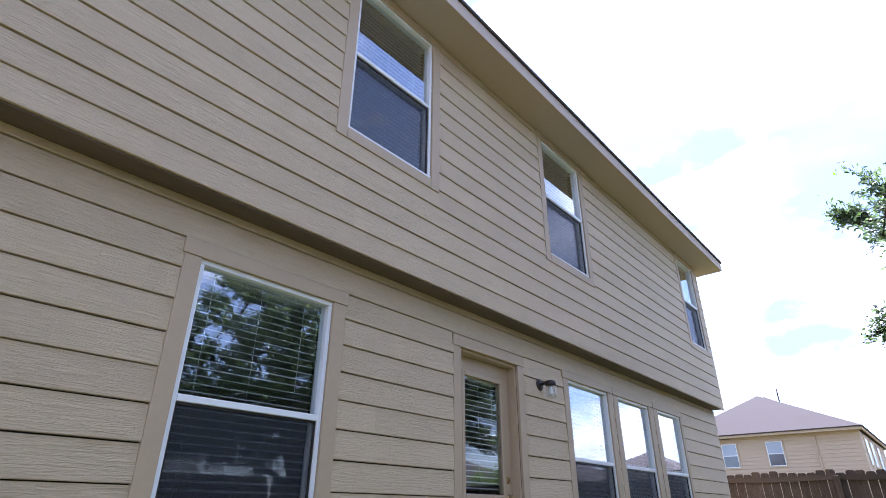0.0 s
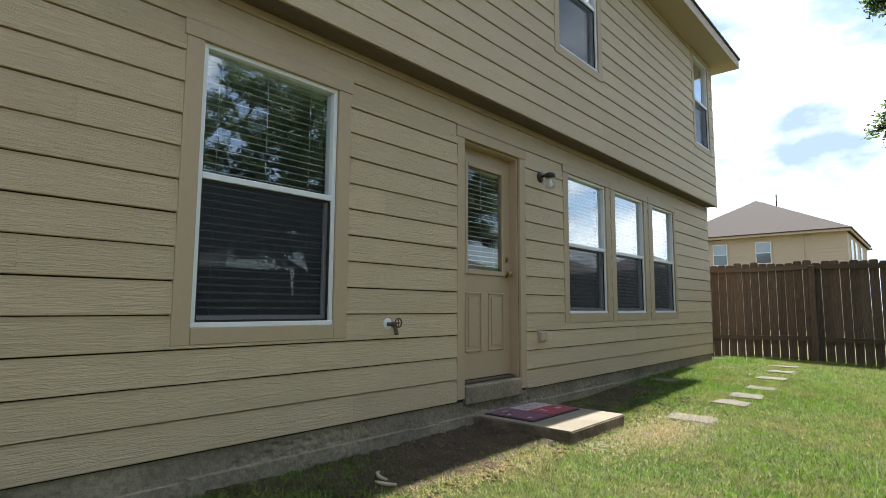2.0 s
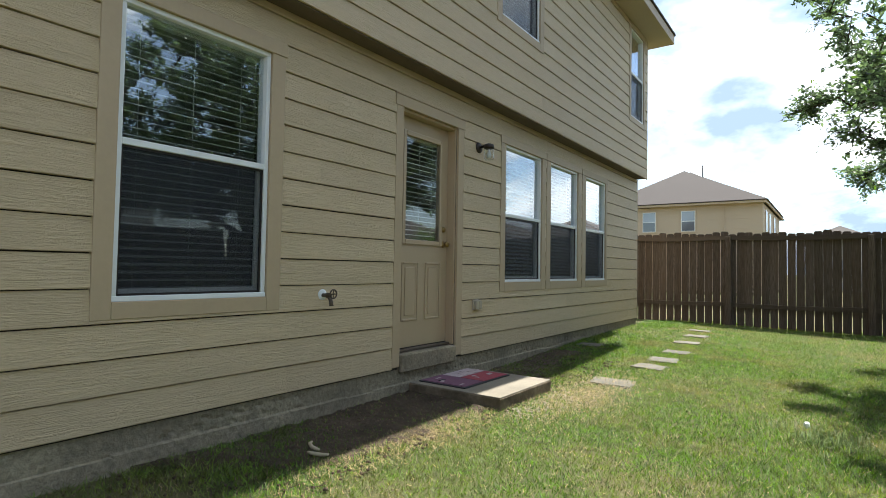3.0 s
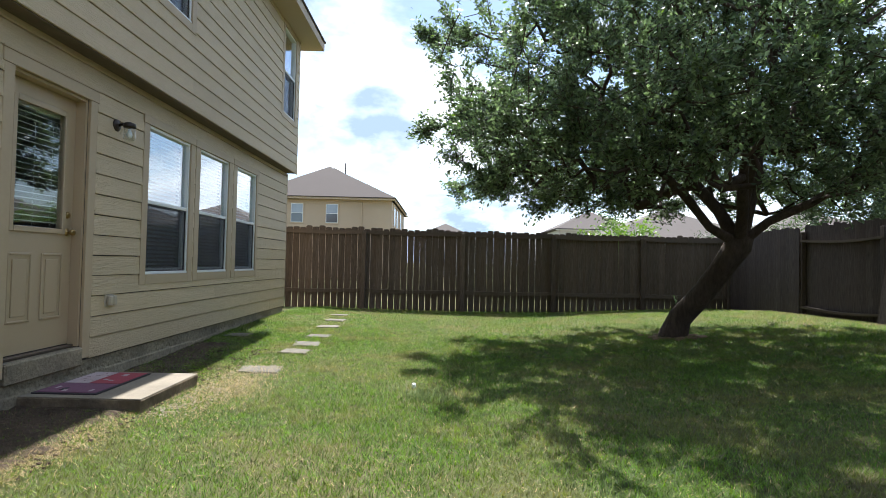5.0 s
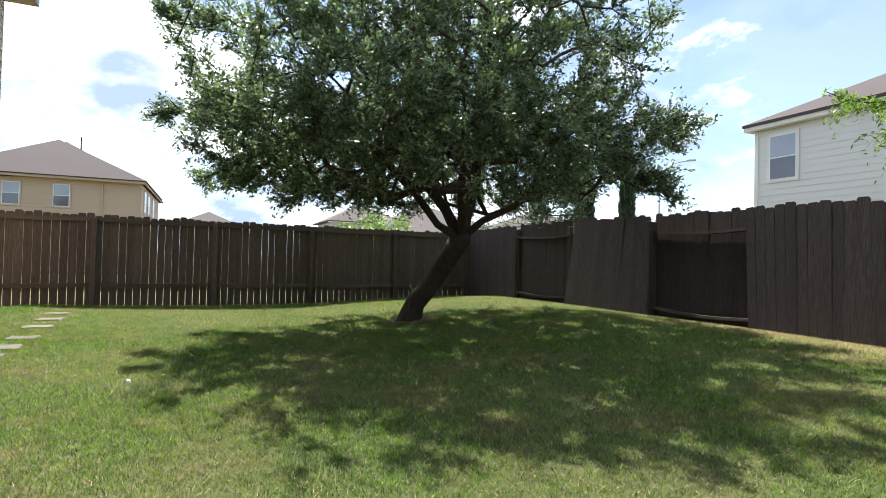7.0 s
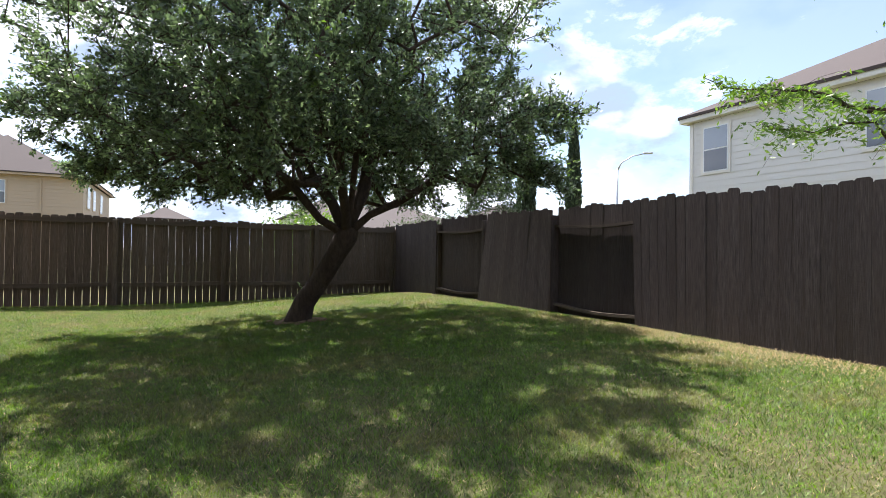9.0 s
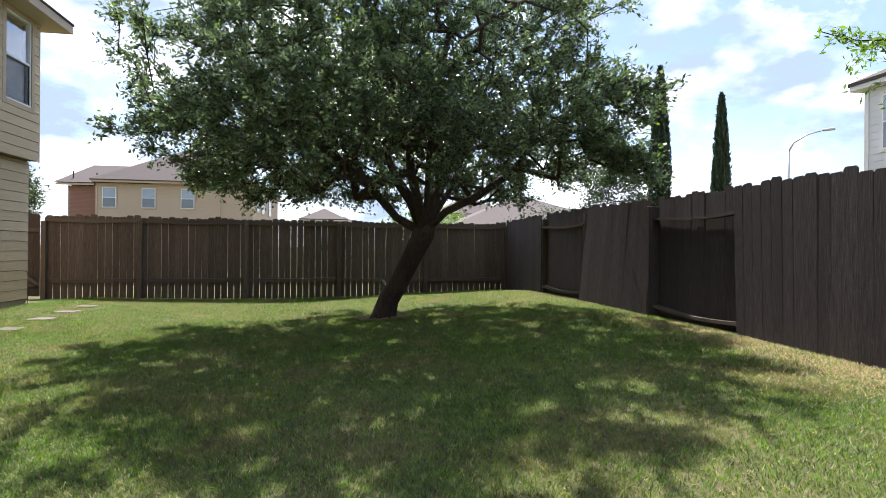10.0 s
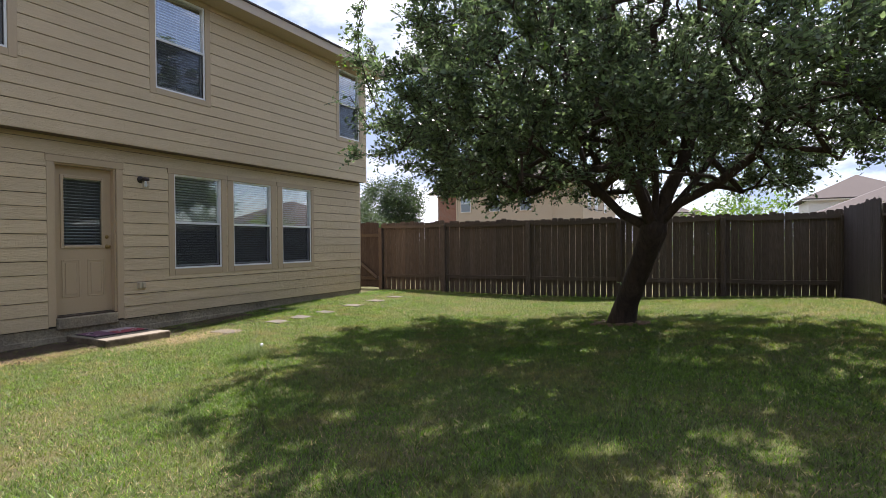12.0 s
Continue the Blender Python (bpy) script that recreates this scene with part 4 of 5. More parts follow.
gate = thing("fence_gate", "grey weathered picket gate with a diagonal brace beside the house", "gate", "yard fences")
fence_bay(gate, (-4.6, 12.12), (-3.06, 12.2), 1.90, 1.90, 1, rails=(0.25, 1.45), seed=40)
bm = bmesh.new()
tube(bm, [(-4.0, 12.12, 1.05), (-3.08, 12.17, 0.35)], [0.05, 0.05], 4)
part("brace", bm, M_RAIL, gate, "diagonal brace")

side = thing("fence", "dark weathered picket fence with some bays boarded behind", "fence", "yard fences")
SP = [(7.62, 12.80), (7.75, 10.50), (7.93, 8.74), (8.06, 6.58), (8.02, 4.67), (7.98, 2.45), (7.98, 0.2), (7.98, -2.0), (7.98, -4.2), (7.98, -6.4)]
TOPS = [1.93, 1.99, 2.00, 1.98, 1.97, 1.91, 1.91, 1.90, 1.90, 1.90]
NEAR = [True, False, True, False, True, True, True, True, True]
BACK = [0, 0, -2.6, 0, 0, 0, 0, 0, 0]
LEANS = [(0, 0), (0, 0), (7.5, -0.5), (0, 0), (-2.5, 0.6), (0, 0), (0, 0), (0, 0), (0, 0)]
for i, (a, b) in enumerate(zip(SP, SP[1:])):
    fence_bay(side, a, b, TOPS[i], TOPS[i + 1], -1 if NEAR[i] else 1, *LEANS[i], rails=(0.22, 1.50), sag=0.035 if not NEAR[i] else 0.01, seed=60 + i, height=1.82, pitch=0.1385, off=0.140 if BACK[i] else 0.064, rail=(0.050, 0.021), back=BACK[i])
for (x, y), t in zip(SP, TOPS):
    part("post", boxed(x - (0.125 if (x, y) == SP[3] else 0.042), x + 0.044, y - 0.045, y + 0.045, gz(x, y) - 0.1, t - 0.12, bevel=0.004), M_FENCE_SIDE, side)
# plain fence that closes the yard behind
fence_rear = thing("fence", "weathered brown picket fence closing the yard", "fence", "yard fences")
rx = [7.95, 5.5, 3.0, 0.5, -2.1]
for i, (a, b) in enumerate(zip(rx, rx[1:])):
    fence_bay(fence_rear, (a, -6.4), (b, -6.4), 1.9, 1.88, 1, rails=(0.3, 1.5), seed=90 + i)
for x in rx:
    part("post", boxed(x - 0.045, x + 0.045, -6.39, -6.30, -0.1, 1.75), M_FENCE, fence_rear)

# ---- plants ----


def leaf_soup(name, centres, size, material, parent, rng, up=0.35, narrow=0.42, along=None):
    """Diamond leaves with their own turn and size."""
    n = len(centres)
    d = rng.normal(size=(n, 3))
    d[:, 2] *= 0.7
    if along is not None:
        d = d * 0.55 + along
    d /= np.linalg.norm(d, axis=1, keepdims=True)
    nn = rng.normal(size=(n, 3))
    nn[:, 2] += up * 2
    s = np.cross(d, nn)
    s /= np.linalg.norm(s, axis=1, keepdims=True) + 1e-9
    L = size * rng.uniform(0.65, 1.25, size=(n, 1))
    fold = np.cross(s, d) * L * 0.06
    v = np.stack([centres - d * L * 0.5, centres + s * L * narrow * 0.5 + d * L * 0.05 + fold, centres + d * L * 0.5, centres - s * L * narrow * 0.5 + d * L * 0.05 + fold], 1)
    return soup(name, v, 4, material, parent)


def grow(root_nodes, tips, seed):
    """Join each tip to the nearest branch already grown. Returns nodes, parents."""
    nodes = [np.array(p, float) for p, _ in root_nodes]
    parent = [q for _, q in root_nodes]
    rng = np.random.default_rng(seed)
    base = nodes[-1] if len(nodes) == 1 else nodes[1]
    order = np.argsort(np.linalg.norm(tips - base, axis=1))
    for i in order:
        t = tips[i]
        arr = np.array(nodes)
        dist = np.linalg.norm(arr - t, axis=1)
        back = np.linalg.norm(arr - base, axis=1)
        cost = dist + 0.35 * np.maximum(0, back - np.linalg.norm(t - base)) + np.where(arr[:, 2] > t[2] + 0.5, 0.6, 0)
        cost[:1] += 50
        j = int(np.argmin(cost))
        a = nodes[j]
        steps = max(1, int(dist[j] / 0.35))
        prev = j
        for k in range(1, steps + 1):
            f = k / steps
            p = a + (t - a) * f
            p[2] += 0.05 * min(1.0, dist[j]) * math.sin(math.pi * f)
            if k < steps:
                p += rng.normal(0, 0.03, 3)
            nodes.append(p)
            parent.append(prev)
            prev = len(nodes) - 1
    return nodes, parent


def branches_mesh(nodes, parent, thin, power, split=False):
    """Tubes for all joints, thicker the more twigs hang on them. Returns a bmesh and the radii."""
    n = len(nodes)
    load = np.zeros(n)
    kids = [0] * n
    for i in range(n):
        if parent[i] >= 0:
            kids[parent[i]] += 1
    for i in range(n - 1, -1, -1):
        if kids[i] == 0:
            load[i] += 1
        if parent[i] >= 0:
            load[parent[i]] += load[i]
    rad = thin * load ** power
    top = list(range(n))
    for i in range(n):
        if parent[i] > 1:
            top[i] = top[parent[i]]
    meshes = {}
    for i in range(n):
        j = parent[i]
        if j < 0:
            continue
        bm = meshes.setdefault(top[i] if split else 0, bmesh.new()) if (top[i] if split else 0) not in meshes else meshes[top[i] if split else 0]
        r0, r1 = float(min(rad[j], rad[i] * 1.25)), float(rad[i])
        sides = 10 if rad[i] > 0.05 else 6 if rad[i] > 0.015 else 4
        a, b = Vector(nodes[j]), Vector(nodes[i])
        d = (b - a).normalized()
        u = d.orthogonal().normalized()
        w = d.cross(u)
        rings = [[bm.verts.new(c + r * (math.cos(t) * u + math.sin(t) * w)) for t in (2 * math.pi * k / sides for k in range(sides))] for c, r in ((a - d * r0 * 0.3, r0), (b + d * r1 * 0.3, r1))]
        for k in range(sides):
            bm.faces.new((rings[0][k], rings[0][(k + 1) % sides], rings[1][(k + 1) % sides], rings[1][k]))
    if split:
        return [(m, rad) for m in meshes.values()]
    return meshes[0], rad


def yard_tree():
    rng = np.random.default_rng(11)
    tree = thing("tree", "leaning live oak with dark forked trunk and broad leafy crown", "tree", at=(0, 0, 0))
    cx, cy, cz, R = 4.25, 7.42, 3.15, 3.22
    down, up = 1.30, 4.0
    base = np.array([4.17, 7.96, gz(4.17, 7.96)])
    fork = np.array([4.70, 7.18, 1.45])
    # trunk: leaning, flared at the foot
    tb = bmesh.new()
    pts = [base + np.array([-0.03, 0.02, -0.15]), base + np.array([0.0, 0.0, 0.05]), base + np.array([0.07, -0.06, 0.3]), base + (fork - base) * 0.5 + np.array([-0.02, 0.0, 0.0]), base + (fork - base) * 0.8, fork, fork + np.array([0.05, -0.03, 0.12])]
    tube(tb, [Vector(p) for p in pts], [0.25, 0.20, 0.165, 0.150, 0.152, 0.175, 0.13], 16)
    part("trunk", tb, M_BARK, tree, "dark rough bark, leaning", True)
    # crown: shoots spread through an uneven, flat-bottomed dome
    tips = []
    taken = set()
    while len(tips) < 2600:
        d = rng.normal(size=3)
        d /= np.linalg.norm(d)
        lobe = 1 + 0.16 * noise.noise(Vector(d * 2.3)) + 0.13 * noise.noise(Vector(d * 5.5 + 7.0))
        rho = rng.uniform() ** (1 / 2.4) * lobe
        side_ = math.hypot(d[0], d[1])
        e = 3.2 if d[2] < 0 else 2.3
        flat = (side_ ** e + abs(d[2]) ** e) ** (-1 / e)
        p = d * rho * flat
        x, y, z = cx + p[0] * R, cy + p[1] * R, cz + p[2] * (up if p[2] > 0 else down)
        if z < 2.7 and math.hypot(x - fork[0], y - fork[1]) < 1.45:
            continue
        cell = (int(x / 0.23), int(y / 0.23), int(z / 0.23))
        if cell in taken:
            continue
        taken.add(cell)
        tips.append((x, y, z))
    # long loose shoots that break the outline
    for k in range(150):
        a = rng.uniform(0, 2 * math.pi)
        q = R * rng.uniform(1.0, 1.14)
        tips.append((cx + q * math.cos(a), cy + q * math.sin(a), rng.uniform(2.5, 4.6)))
    # boughs that reach past the dome: two low ones, three towards the house
    for p, q, n in (((2.2, 7.8, 2.7), (1.3, 7.9, 2.2), 30), ((1.9, 8.9, 2.7), (0.95, 9.3, 2.3), 22), ((1.5, 8.0, 3.3), (0.25, 8.3, 3.15), 26), ((1.5, 8.4, 4.6), (0.30, 8.4, 4.6), 24), ((6.6, 6.0, 2.7), (7.4, 5.5, 2.2), 34), ((6.3, 5.2, 3.2), (7.2, 4.9, 2.9), 22)):
        for k in range(n):
            f = rng.uniform(0, 1)
            c = np.array(p) * (1 - f) + np.array(q) * f + rng.normal(0, 1, 3) * np.array([0.20, 0.24, 0.12]) * (1.15 - 0.6 * f)
            tips.append(tuple(c))
    tips = np.array(tips)
    limbs = [(base, -1), (fork, 0)]
    for d, bend in (((-1.0, -0.15, 0.80), 0.10), ((-0.45, 0.55, 1.10), 0.05), ((0.05, -0.30, 1.25), -0.05), ((0.40, 0.30, 1.15), 0.05), ((0.95, -0.35, 0.72), 0.12), ((-0.30, -0.65, 0.95), 0.0), ((0.55, 0.75, 0.85), 0.05)):
        last_ = 1
        for k in range(1, 6):
            f = k / 5
            q = fork + np.array(d) * np.array([1, 1, 1 + bend * 2 * (f - 0.5)]) * 2.0 * f + rng.normal(0, 0.035, 3)
            limbs.append((q, last_))
            last_ = len(limbs) - 1
    nodes, parent = grow(limbs, tips, 3)
    parent_n = [p if i > 1 else -1 for i, p in enumerate(parent)]
    for bm, rad in branches_mesh(nodes, parent_n, 0.0058, 0.50, split=True):
        part("limb", bm, M_BARK, tree, "dark spreading limb with its twigs", True)
    # twigs on every thin shoot, leaves in turn along each twig
    arr = np.array(nodes)
    thin = np.where(rad < 0.016)[0]
    n_twig = 23500
    pick = rng.choice(thin, n_twig)
    f = rng.uniform(0, 1, (n_twig, 1))
    start = arr[np.array(parent)[pick]] * (1 - f) + arr[pick] * f
    out = (start - np.array([cx, cy, cz - 0.3])) / np.array([R, R, 2.4])
    d = out * 0.75 + rng.normal(0, 0.62, (n_twig, 3)) + np.array([0, 0, 0.22])
    d /= np.linalg.norm(d, axis=1, keepdims=True)
    length = rng.uniform(0.12, 0.34, (n_twig, 1))
    tip = start + d * length
    u = np.cross(d, rng.normal(size=(n_twig, 3)))
    u /= np.linalg.norm(u, axis=1, keepdims=True)
    w = np.cross(d, u)
    ring = [u, -0.5 * u + 0.87 * w, -0.5 * u - 0.87 * w]
    wood = [np.stack([start + ring[k] * 0.0032, start + ring[(k + 1) % 3] * 0.0032, tip + ring[(k + 1) % 3] * 0.0014, tip + ring[k] * 0.0014], 1) for k in range(3)]
    soup("twigwork", np.concatenate(wood), 4, M_BARK, tree)["kind"] = "stuff"
    per = 10
    g = (np.arange(per)[None, :, None] + rng.uniform(0.2, 1.0, (n_twig, per, 1))) / per
    cents = start[:, None] + d[:, None] * length[:, None] * g + rng.normal(0, 0.024, (n_twig, per, 3))
    along = np.repeat(d * 0.6, per, axis=0)
    leaf_soup("leaves", cents.reshape(-1, 3), 0.068, M_LEAF, tree, rng, narrow=0.46, along=along)
    # a few shoots of fresh growth
    far = np.where(np.linalg.norm((tip - np.array([cx, cy, cz])) / np.array([R, R, 2.4]), axis=1) > 0.95)[0]
    fresh = tip[rng.choice(far, 900, replace=False)]
    fresh = np.repeat(fresh, 5, axis=0)
    leaf_soup("young_leaves", fresh + rng.normal(0, 0.035, fresh.shape), 0.058, M_LEAF_PALE, tree, rng)["label"] = "pale fresh leaves"
    # bare patch of chips at the foot
    ch = bmesh.new()
    r2 = random.Random(4)
    for k in range(70):
        a, q = r2.uniform(0, 6.28), r2.uniform(0.2, 0.5)
        x, y = base[0] + q * math.cos(a) - 0.05, base[1] + q * math.sin(a) * 0.7 - 0.05
        box(ch, x - 0.03, x + 0.03, y - 0.012, y + 0.012, gz(x, y) + 0.0, gz(x, y) + 0.03)
    tagged(link("bark_chips", ch, M_MULCH), "pale bark chips round the foot of the tree", "wood chips", kind="stuff")


yard_tree()


def small_tree(name, x, y, h, r, n_tips, n_leaf, size, material, label, seed, trunk=0.09, low=0.35, z0=0.0, spread=0.16):
    rng = np.random.default_rng(seed)
    t = thing(name, label, "tree" if h > 3 else "bush")
    base = np.array([x, y, z0 - 0.1])
    head = np.array([x, y, z0 + h * low])
    tips = []
    while len(tips) < n_tips:
        p = rng.uniform(-1, 1, 3)
        q = np.linalg.norm(p)
        if q > 1 or q < 0.25:
            continue
        p *= 1 + 0.12 * math.sin(4 * math.atan2(p[1], p[0]) + seed)
        tips.append((x + p[0] * r, y + p[1] * r, z0 + h * (low + 1) / 2 + p[2] * h * (1 - low) / 2))
    nodes, parent = grow([(base, -1), (head, 0)], np.array(tips), seed)
    bm, rad = branches_mesh(nodes, parent, trunk / (n_tips ** 0.5), 0.5)
    part("trunk", bm, M_BARK, t, "dark stems", True)
    arr = np.array(nodes)
    thin = np.arange(2, len(arr))
    pick = rng.choice(thin, n_leaf)
    leaf_soup("crown", arr[pick] + rng.normal(0, spread, (n_leaf, 3)), size, material, t, rng)
    return t


small_tree("tree", 11.2, 14.2, 4.6, 1.0, 60, 8500, 0.11, M_LEAF_FAR, "airy young tree with small leaves behind the fence", 31, 0.05, 0.25)
small_tree("bush", 5.7, 15.6, 2.45, 1.35, 90, 8000, 0.11, M_LEAF_PALE, "pale green bush behind the back fence", 32, 0.05, 0.1)
small_tree("bush", 10.6, 17.0, 2.9, 1.7, 90, 7000, 0.085, M_LEAF_FAR, "green bush behind the fence corner", 33, 0.05, 0.1)
small_tree("tree", -18.0, 36.0, 6.6, 2.6, 160, 20000, 0.2, M_LEAF_FAR, "rounded dark green tree beyond the neighbouring yards", 34, 0.15, 0.2, spread=0.28)
small_tree("tree", -12.5, 24.0, 3.6, 1.7, 90, 12000, 0.13, M_LEAF_FAR, "low dark tree behind the gate", 36, 0.08, 0.15, spread=0.2)
small_tree("tree", 33.0, 34.0, 5.0, 3.0, 100, 7000, 0.18, M_LEAF_FAR, "far rounded tree behind the roofs", 37, 0.12, 0.2, spread=0.3)


def cypress(x, y, h, r, seed):
    rng = np.random.default_rng(seed)
    t = thing("cypress", "tall narrow dark cypress beyond the fence", "tree", "cypress pair")
    bm = bmesh.new()
    tube(bm, [(x, y, 0.1), (x, y, h * 0.5), (x, y, h * 0.96)], [0.09, 0.06, 0.01], 7)
    part("trunk", bm, M_BARK, t)
    n = 11000
    f = rng.uniform(0.03, 1, n)
    a = rng.uniform(0, 2 * math.pi, n)
    prof = np.minimum(1, f * 5) * np.clip((1 - f) / 0.45, 0, 1) ** 0.55
    q = r * prof * (0.55 + 0.5 * rng.uniform(0, 1, n) ** 0.6) * (1 + 0.14 * np.sin(9 * a + 23 * f))
    c = np.stack([x + q * np.cos(a), y + q * np.sin(a), 0.15 + h * f], 1)
    d = np.stack([0.35 * np.cos(a), 0.35 * np.sin(a), np.ones(n)], 1) + rng.normal(0, 0.25, (n, 3))
    d /= np.linalg.norm(d, axis=1, keepdims=True)
    s = np.cross(d, rng.normal(size=(n, 3)))
    s /= np.linalg.norm(s, axis=1, keepdims=True)
    L = rng.uniform(0.10, 0.22, (n, 1))
    v = np.stack([c - d * L * 0.4, c + s * L * 0.16, c + d * L * 0.6, c - s * L * 0.16], 1)
    soup("foliage", v, 4, M_CYPRESS, t)


cypress(13.1, 15.0, 6.8, 0.30, 51)
cypress(16.32, 16.5, 6.55, 0.27, 52)


def neighbour_tree():
    """A tree over the side fence; one long bough with drooping leaflets reaches into the yard's air."""
    rng = np.random.default_rng(61)
    t = thing("tree", "tree with long boughs of fresh green leaflets over the fence", "tree")
    bm = bmesh.new()
    tube(bm, [(12.2, 1.6, 0.1), (12.1, 1.7, 1.6), (11.7, 1.9, 2.5)], [0.14, 0.11, 0.09], 9)
    boughs = [[(11.7, 1.9, 2.5), (10.4, 2.7, 3.0), (9.2, 3.2, 3.25), (8.2, 3.8, 3.35)], [(11.7, 1.9, 2.5), (10.5, 2.4, 2.7), (9.4, 2.9, 2.8), (8.7, 3.4, 2.75)],
              [(11.7, 1.9, 2.5), (11.0, 2.2, 3.8), (10.2, 2.6, 4.6), (9.4, 3.0, 4.9)], [(11.7, 1.9, 2.5), (12.4, 1.5, 3.8), (12.6, 1.2, 5.0)], [(11.7, 1.9, 2.5), (11.6, 0.9, 3.6), (11.2, -0.1, 4.3)],
              [(10.4, 2.7, 3.0), (9.8, 3.6, 3.4), (9.3, 4.2, 3.5)]]
    cents = []
    for b in boughs:
        # wavering course between the bough's main points
        P = [np.array(b[0])]
        for p, q in zip(b, b[1:]):
            for k in range(1, 6):
                P.append(np.array(p) + (np.array(q) - np.array(p)) * k / 5 + rng.normal(0, 0.035, 3) - np.array([0, 0, 0.10 * math.sin(math.pi * k / 5)]) * (1 if k < 5 else 0))
        P = np.array(P)
        bb = bmesh.new()
        tube(bb, [Vector(p) for p in P], [float(w) for w in np.linspace(0.034, 0.005, len(P))], 6)
        for k in range(52):
            f = rng.uniform(0.2, 1.0) ** 0.8 * (len(P) - 1.001)
            i = int(f)
            p = P[i] + (P[i + 1] - P[i]) * (f - i)
            tip = p + rng.normal(0, 1, 3) * np.array([0.26, 0.26, 0.10]) - np.array([0, 0, 0.14])
            q = np.linspace(0, 1, 13)[:, None]
            twig = p + (tip - p) * q + np.array([0, 0, 0.10]) * np.sin(q * math.pi)
            if k % 2 == 0:
                tube(bb, [Vector(w) for w in twig[::4]], [0.004, 0.003, 0.002, 0.002], 3)
            cents.append(twig + rng.normal(0, 0.032, (13, 3)) - np.array([0, 0, 0.03]))
        part("bough", bb, M_BARK, t, "slender brown bough", True)
    part("trunk", bm, M_BARK, t, "brown trunk", True)
    leaf_soup("leaves", np.concatenate(cents), 0.085, M_LEAF_PALE, t, rng, narrow=0.36)


neighbour_tree()

# ---- neighbouring houses ----


def far_window(parent, axis, at, u0, u1, z0, z1, out, trim=M_TANWALL):
    """A framed pane on a far wall: axis 0 for a wall facing x, 1 for one facing y; out: the way it faces."""
    def b(u_0, u_1, za, zb, d0, d1):
        lo_, hi_ = sorted((at + out * d0, at + out * d1))
        return boxed(lo_, hi_, u_0, u_1, za, zb) if axis == 0 else boxed(u_0, u_1, lo_, hi_, za, zb)
    w = part("window", b(u0 - 0.10, u1 + 0.10, z0 - 0.10, z1 + 0.10, 0.0, 0.03), trim, parent, "flat painted casing")
    part("frame", b(u0 - 0.035, u1 + 0.035, z0 - 0.035, z1 + 0.035, 0.028, 0.036), M_WHITE, w, "thin white frame")
    zm = (z0 + z1) / 2
    part("pane", b(u0, u1, zm + 0.02, z1, 0.034, 0.042), M_GLASS_BLIND, w, "glass over a pale blind")
    part("pane", b(u0, u1, z0, zm - 0.02, 0.034, 0.040), M_GLASS_FAR, w, "dark glass")


